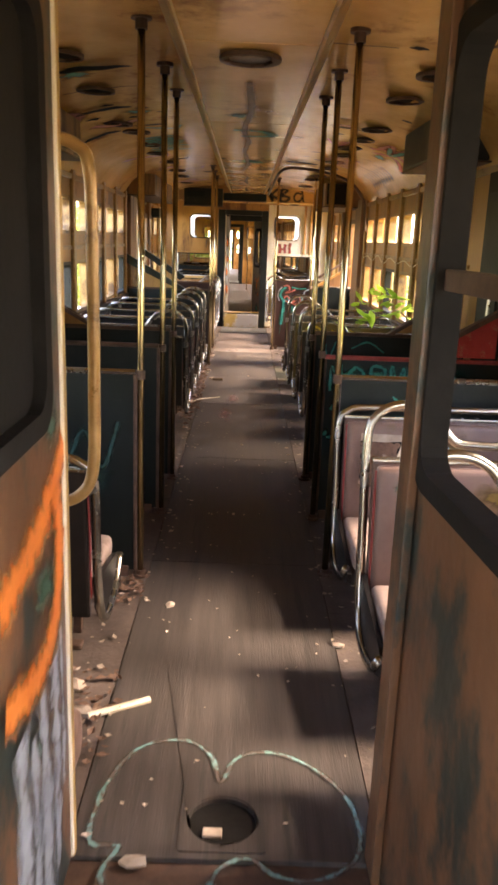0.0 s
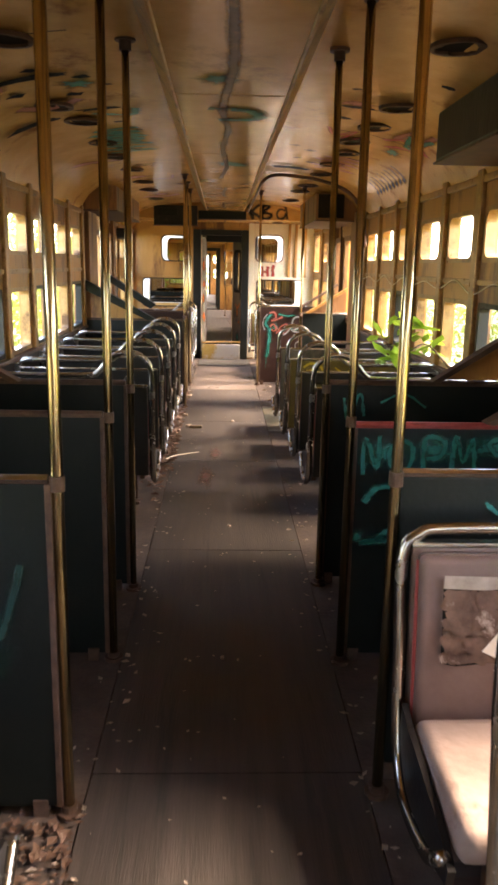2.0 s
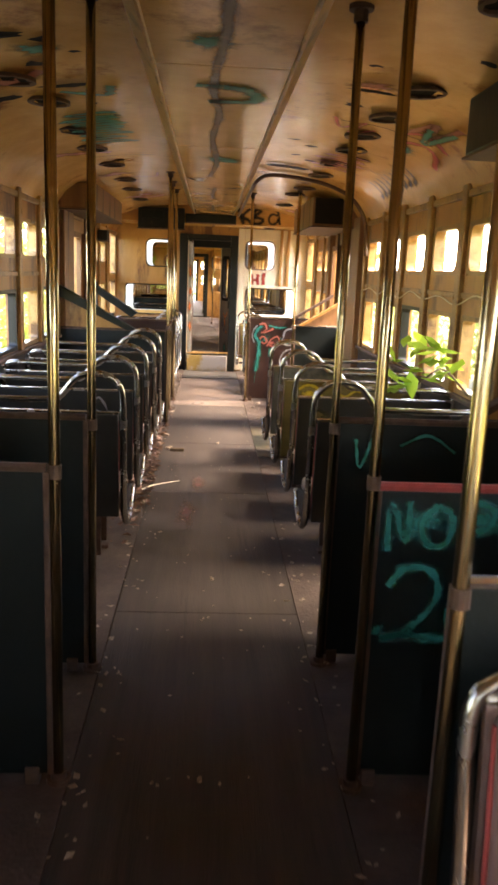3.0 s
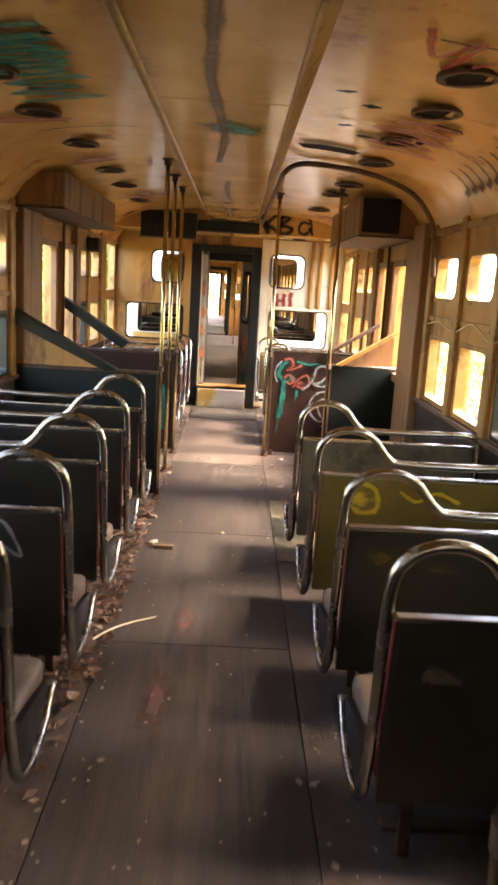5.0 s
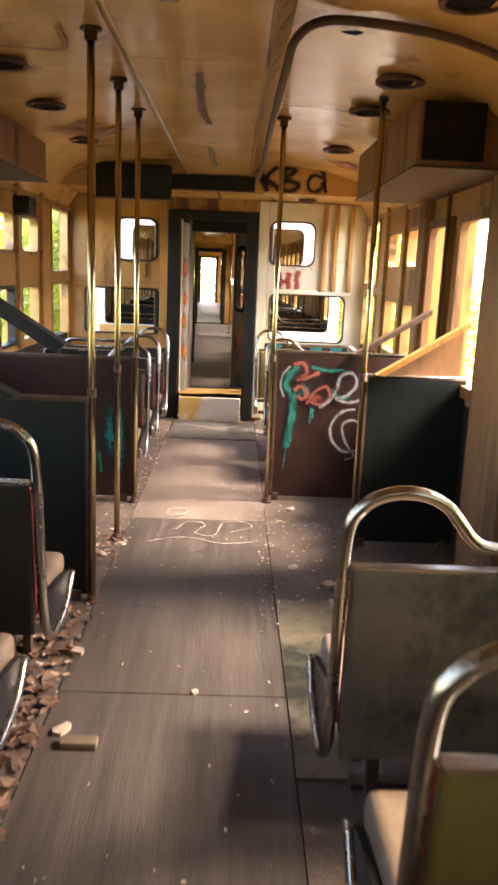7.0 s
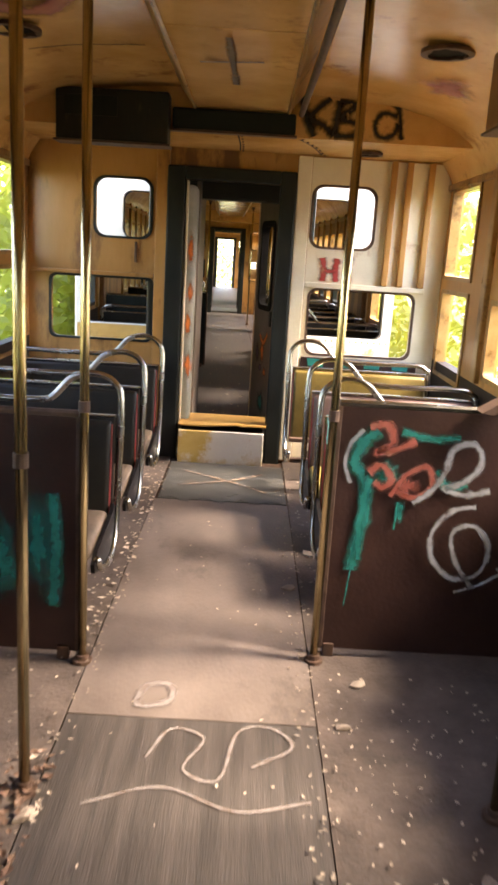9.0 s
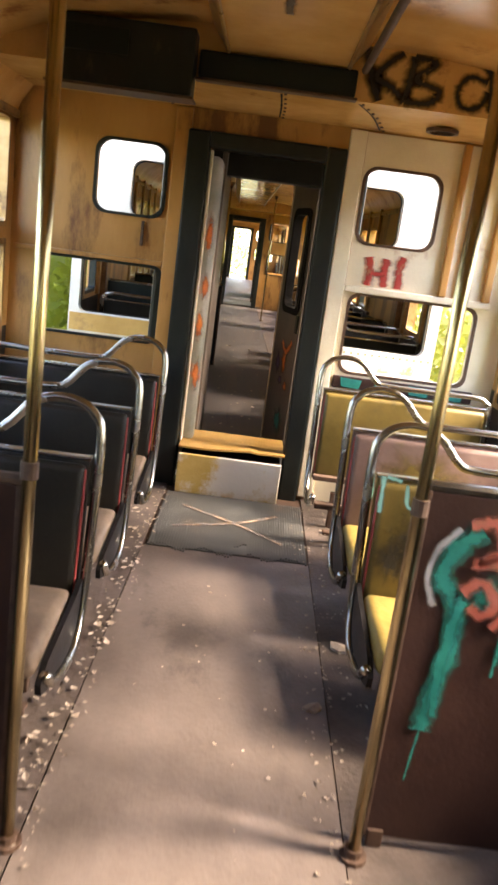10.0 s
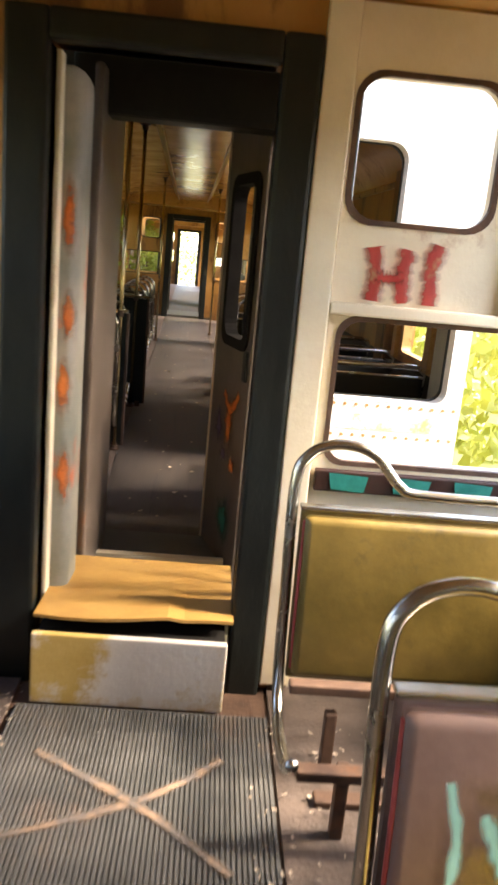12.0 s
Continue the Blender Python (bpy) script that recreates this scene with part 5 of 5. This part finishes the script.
# ---- vine ----
vine = root("vine", "bright green vine growing in through the window", "plant")
stem = part("stem", tube([(1.29, 5.6, 0.84), (1.12, 5.5, 0.98), (0.98, 5.35, 0.95), (0.84, 5.2, 0.88)], 0.007, 6, taper=0.4), BARK, vine)
rl = random.Random(5)
for i in range(34):
    t = rl.random()
    c = Vector((1.22 - 0.45 * t + rl.uniform(-0.07, 0.07), 5.75 - 0.6 * t + rl.uniform(-0.15, 0.15), 0.93 + 0.12 * math.sin(3.1 * t) + rl.uniform(-0.08, 0.1)))
    u = Vector((rl.uniform(-1, 1), rl.uniform(-1, 0.2), rl.uniform(-0.5, 0.3))).normalized() * rl.uniform(0.045, 0.075)
    w = u.cross(Vector((0, 0.3, 1))).normalized() * u.length * 0.62
    part("leaf", ([c - u, c - u * 0.3 + w * 0.9, c + u * 0.4 + w * 0.7 + Vector((0, 0, 0.008)), c + u, c + u * 0.4 - w * 0.7 + Vector((0, 0, 0.008)), c - u * 0.3 - w * 0.9, c - Vector((0, 0, 0.008))], [(6, 0, 1), (6, 1, 2), (6, 2, 3), (6, 3, 4), (6, 4, 5), (6, 5, 0)]), LEAFNEAR, vine)

# ---- neighbouring tram ----
tram = root("parked_tram", "white parked tram with pink and blue graffiti", "tram")
tb = [(7.2 + 1.4 * i, 8.3 + 1.4 * i, 0.75, 1.6) for i in range(9)]
part("side", pierced(6.9, 20.0, -0.5, 2.4, tb, lambda p, q, a, b: box(6.5, 6.6, p, q, a, b)), BODYW, tram)
part("roof", soft_box(6.5, 8.8, 6.9, 20.0, 2.4, 2.6, 0.08), BODYW, tram)
part("far_side", box(8.7, 8.8, 6.9, 20.0, -0.5, 0.7), BODYW, tram)
part("skirt", box(6.65, 8.7, 7.0, 19.9, -0.9, -0.5), IRON, tram)
part("graffiti", join(*[stroke([(10.6 + 0.5 * i, 0.2), (10.9 + 0.5 * i, 0.7), (11.1 + 0.5 * i, 0.3)], 0.12, neg(on_x(6.5))) for i in range(6)]), material("magenta_spray", (0.5, 0.12, 0.4), (0.35, 0.2, 0.6), 0.5, 0, 3), tram)

# ---- floor: boards, mat, hole, litter ----
F1 = bpy.data.objects["floor_1"]
cuts = [1.17, 2.95, 4.72, 6.55, 8.03, 9.9, 12.05]
for a, b in zip(cuts, cuts[1:]):
    x0 = -0.425
    if a < 1.2:
        hc, r = (-0.05, 1.3), 0.088
        out = rounded(x0, 0.34, a, b - 0.005, 0.01, 7)
        inn = [(hc[0] + r * math.cos(6.2832 * (i + 3.5) / 32), hc[1] + r * 0.95 * math.sin(6.2832 * (i + 3.5) / 32)) for i in range(32)]
        part("aisle_board", ring(out, inn, on_z(0), -0.011, 0.003), FLOORM, F1)
    else:
        part("aisle_board", box(x0, 0.34, a, b - 0.005, -0.011, 0.003), FLOORM if b < 10 else FLOOR2, F1)
part("side_strip", box(XL, -0.43, Y0, Y1, -0.012, -0.001), SIDEF, F1, "dusty littered floor under the seats")
part("side_strip", box(0.345, XR, Y0, Y1, -0.012, -0.001), SIDEF, F1, "dusty littered floor under the seats")
part("loose_plate", box(0.345, 0.6, 7.6, 8.82, -0.001, 0.006), VGREY, F1, "grey loose floor plate")
thing("floor_board_scrap", soft_box(0.58, 0.76, 8.63, 8.83, 0.0, 0.012, 0.004), CUSHP, "small tan board lying on the floor", "board")
hole = root("floor_hatch", "round dark hole in the floor with square plate", "floor hatch")
part("collar", ring(rounded(-0.16, 0.06, 1.19, 1.42, 0.012, 7), [(-0.05 + 0.092 * math.cos(6.2832 * (i + 3.5) / 32), 1.3 + 0.088 * math.sin(6.2832 * (i + 3.5) / 32)) for i in range(32)], on_z(0.003), 0.0, 0.003), FLOORM, hole)
part("well", tube([(-0.05, 1.3, -0.011), (-0.05, 1.3, -0.0105)], 0.1, 20, curved=False), HOLE, hole)
part("debris", soft_box(-0.1, -0.05, 1.25, 1.28, -0.011, 0.0, 0.004), PAPER, hole)
mat_ob = root("rubber_mat", "grey ribbed rubber mat, torn and lifting at its edge", "mat")
ribs = []
for i in range(58):
    x = -0.405 + i * 0.0128
    tear_y = 12.04 + 0.03 * math.sin(i * 0.4) + (0.1 if 30 < i < 36 else 0) + 0.02 * random.random()
    part("rib", box(x, x + 0.008, tear_y, 12.84, 0.0, 0.009), RUBBER, mat_ob)
part("base", box(-0.41, 0.335, 12.06, 12.845, -0.011, 0.004), RUBBER, mat_ob)
graffiti(pieces(stroke([(-0.32, 12.3), (0.0, 12.45), (0.2, 12.62)], 0.03, on_z(0.0105)), stroke([(-0.3, 12.62), (0.0, 12.42), (0.22, 12.22)], 0.03, on_z(0.011))), material("orange_chalk_cross", (0.17, 0.12, 0.085), (0.27, 0.18, 0.12), 0.8, 0, 30, (0.11, 0.095, 0.085), 0.47, stain_scale=18), "faint orange cross on the rubber mat")


def litter(count, spots, size, mat, label):
    verts, faces = [], []
    for i in range(count):
        x0, x1, y0, y1 = random.choice(spots)
        x, y = random.uniform(x0, x1), random.uniform(y0, y1)
        s, a = size * random.uniform(0.4, 1.5), random.uniform(0, 6.28)
        u, w = Vector((math.cos(a), math.sin(a), 0)) * s, Vector((-math.sin(a), math.cos(a), 0)) * s * random.uniform(0.35, 0.8)
        c = Vector((x, y, 0.006 + random.random() * 0.008))
        l = [random.uniform(0, 0.5) * s for _ in range(4)]
        o = len(verts)
        verts += [c - u + Vector((0, 0, l[0])), c + w + Vector((0, 0, l[1])), c + u + Vector((0, 0, l[2])), c - w + Vector((0, 0, l[3])), c]
        faces += [(o, o + 1, o + 4), (o + 1, o + 2, o + 4), (o + 2, o + 3, o + 4), (o + 3, o, o + 4)]
    return thing("litter", (verts, faces), mat, label, "litter", kind="stuff")


litter(900, [(-0.62, -0.41, 6.2, 8.7), (-0.75, -0.43, 6.0, 8.2), (-0.9, -0.45, 5.5, 8.5)], 0.027, DEADLEAF, "dead leaves and flakes along the aisle edge")
litter(150, [(-0.62, -0.41, 6.4, 8.7), (-0.58, -0.4, 8.8, 12.6), (-0.5, -0.4, 10.4, 12.5)], 0.013, PAPER, "curled paint flakes along the aisle edge")
litter(1000, [(-0.46, -0.38, 9, 13), (-0.9, -0.4, 9, 12.8), (0.27, 0.36, 8.5, 12.8), (0.34, 0.7, 10.5, 12.8), (-0.8, -0.4, 10.4, 12.8)], 0.0075, PAPER, "paint flakes along the aisle edge")
litter(300, [(-0.9, -0.36, 1.2, 2.8), (0.3, 0.8, 1.2, 3.0), (-0.5, -0.3, 2.8, 6.0), (0.3, 0.5, 3, 6)], 0.012, PAPER, "pale flakes on the floor by the entrance")
litter(420, [(-0.42, 0.34, 1.2, 12.0), (0.35, 0.9, 8.6, 10.2)], 0.0065, PAPER, "small pale crumbs on the aisle")
litter(200, [(-0.9, 0.9, 14.5, 24)], 0.015, PAPER, "pale flakes on the next car's floor")
scrap_at = [(0.352, 2.215, 0.03), (-0.02, 5.086, 0.02), (-0.058, 3.608, 0.015), (-0.327, 1.819, 0.02), (0.032, 8.042, 0.02), (-0.26, 1.15, 0.035), (-0.36, 7.8, 0.05), (-0.3, 2.5, 0.03), (0.45, 9.2, 0.035), (0.6, 9.0, 0.05), (0.7, 9.3, 0.035), (-0.42, 8.3, 0.05), (-0.5, 1.75, 0.05), (-0.55, 1.9, 0.05), (0.42, 11.3, 0.05), (0.3, 10.9, 0.04), (0.5, 10.15, 0.035), (0.42, 9.9, 0.03), (-0.5, 9.3, 0.05), (-0.42, 9.45, 0.04)]
for x, y, s in scrap_at:
    n = 7
    v = [(s * random.uniform(0.6, 1.1) * math.cos(6.2832 * i / n), 0.6 * s * random.uniform(0.6, 1.1) * math.sin(6.2832 * i / n), random.uniform(0.0, 0.3) * s) for i in range(n)] + [(0, 0, 0.35 * s)]
    o = thing("scrap", (v + [(a, b, -0.004) for a, b, c in v[:n]], [(i, (i + 1) % n, n) for i in range(n)] + [(i, n + 1 + i, n + 1 + (i + 1) % n, (i + 1) % n) for i in range(n)]), PAPER, "crumpled pale scrap lying on the floor", "scrap", "floor scraps")
    o.matrix_basis = pose(x, y, 0.006, 0, 0, random.uniform(0, 360))
thing("stick", tube([(-0.5, 6.5, 0.012), (-0.42, 6.62, 0.02), (-0.34, 6.72, 0.012), (-0.24, 6.79, 0.012)], 0.005, 6, taper=0.5), PALE, "thin bent twig on the floor", "stick")
ledge = root("window_ledge", "dark ledge under the end window with teal paint", "ledge")
part("strip", soft_box(0.42, 1.2, 13.0, 13.03, 0.68, 0.745, 0.005), PANELB, ledge)
for k in range(4):
    part("paint", quad_on([(0.47 + 0.19 * k, 0.69), (0.57 + 0.19 * k, 0.685), (0.58 + 0.19 * k, 0.735), (0.46 + 0.19 * k, 0.74)], neg(on_y(12.998)), 0.002), TEAL, ledge, "teal paint patch")
thing("stick", tube([(-0.48, 1.72, 0.012), (-0.3, 1.82, 0.012)], 0.011, 6, curved=False), PALE, "pale broken stick on the floor", "stick")
thing("wood_block", soft_box(-0.35, -0.24, 7.7, 7.745, 0.003, 0.028, 0.006), BARK, "dark wood splinter on the aisle edge", "wood block")
thing("loose_cushion", soft_box(-0.95, -0.46, 1.3, 1.58, 0.0, 0.16, 0.05, 3), VROSE, "torn pale cushion lying on the floor", "cushion", smooth=True)

# ---- the next car stands on a bend ----
bend = Matrix.Translation((AX, 14.2, 0)) @ pose(0, 0, 0, 0, 0, 2.2) @ Matrix.Translation((-AX, -14.2, 0))
for o in list(scene.objects):
    far = o.parent is None and o.type in {"MESH", "EMPTY"} and (o in next_car or (o.get("group") in ("seats in the next car",) or o.location.y > 14.6))
    if far and o.name != "camera":
        o.matrix_basis = bend @ o.matrix_basis

thing("cable", tube([(1.29, 4.6 + 0.34 * i, 1.33 + (0.02 if i % 2 else -0.03) - 0.01 * (i % 3)) for i in range(13)], 0.004, 6), PALE, "thin loose cable sagging along the window rail", "cable")
litter(260, [(-0.62, -0.42, 2.5, 2.8), (-0.6, -0.4, 1.5, 2.0), (-0.55, -0.4, 9.2, 9.7)], 0.017, DEADLEAF, "dead leaves heaped at the foot of a pole")

for x, sx in ((XL, -1), (XR, 1)):
    for a, b in ((3.0, 3.42), (3.66, 4.08)):
        d = root("folding_door", "closed dark folding door leaf of the entrance", "door", "entrance door leaves", (x, a, 0))
        part("leaf", soft_box(*sorted((-0.03 * sx, -0.004 * sx)), 0.0, b - a, 0.02, 1.86, 0.006), LOWER, d)
        part("panel", soft_box(*sorted((-0.042 * sx, -0.031 * sx)), 0.05, b - a - 0.05, 0.95, 1.75, 0.005), PANELD, d)
        part("handle", tube([(-0.05 * sx, 0.06, 1.0), (-0.07 * sx, 0.06, 1.02), (-0.07 * sx, 0.06, 1.2), (-0.05 * sx, 0.06, 1.22)], 0.01, 8), CHROME, d)

for y, x, w in ((3.05, 0.3, 0.5), (4.1, -0.85, 0.4), (6.0, 0.85, 0.5), (7.7, -0.75, 0.5), (9.9, 0.6, 0.6), (11.4, -0.7, 0.5)):
    v = [(x - w / 2 + w * i / 6, y + 0.006 * math.sin(i * 2.0), min(ceil_z(x - w / 2 + w * i / 6), 2.25) - 0.009) for i in range(7)]
    thing("seam", (v + [(a, b + 0.012, c) for a, b, c in v], [(i, i + 1, i + 8, i + 7) for i in range(6)]), HOLE, "dark open seam between ceiling sheets", "seam", "ceiling seams")

graffiti(pieces(stroke([(-0.55, 0.7), (-0.62, 0.5), (-0.7, 0.66), (-0.78, 0.45)], 0.03, neg(on_y(2.777))), blot(-0.66, 0.45, 0.09, 0.12, neg(on_y(2.777)))), material("dull_teal_paint", (0.006, 0.035, 0.028), (0.012, 0.06, 0.05), 0.5, 0, 10), "faint dull teal scrawl on the dark partition")
# Blots darken the lower back; the top's reflection stays as lighter colour.
graffiti(pieces(blot(0.75, 0.42, 0.33, 0.14, lambda a, z, d: (a, 7.36 - 0.13 * (z - 0.4) - 0.014 - d, z)), blot(0.95, 0.5, 0.1, 0.1, lambda a, z, d: (a, 7.36 - 0.13 * (z - 0.4) - 0.014 - d, z))), PANELD, "dark lower part of the grey seat back, below its reflective top")
graffiti(pieces(stroke([(-0.72, 0.62), (-0.66, 0.72), (-0.6, 0.6), (-0.68, 0.65)], 0.02, lambda a, z, d: (a, 5.95 - 0.13 * (z - 0.4) - 0.014 - d, z))), CHALK, "faint sprayed letter A on a black seat back")
graffiti(pieces(stroke([(0.55, 5.9), (0.62, 6.15), (0.72, 5.95), (0.68, 6.3), (0.8, 6.1)], 0.03, CZ)), REDG, "red looping scrawl on the ceiling")
graffiti(pieces(blot(-0.75, 7.0, 0.12, 0.1, CZ), blot(-0.8, 10.6, 0.14, 0.2, CZ), blot(0.9, 11.6, 0.15, 0.2, CZ)), PINKG, "salmon spray haze on the ceiling")


for pts in ([(-0.06, 12.36), (-0.055, 12.7), (-0.06, 13.0)], [(0.28, 12.36), (0.38, 12.65), (0.46, 13.0)], [(-0.62, 12.36), (-0.63, 13.0)]):
    seam = root("soffit_seam", "dark riveted seam in the ceiling over the door", "seam", "ceiling seams")
    way = spline([(a, b, 2.0285) for a, b in pts], 6)
    part("gap", stroke([(p.x, p.y) for p in way], 0.007, lambda a, b, d: (a, b, 2.0285), curved=False), HOLE, seam)
    for p in way[::2]:
        part("rivet", tube([(p.x + 0.018, p.y, 2.031), (p.x + 0.018, p.y, 2.024)], 0.007, 6, curved=False), IRON, seam)
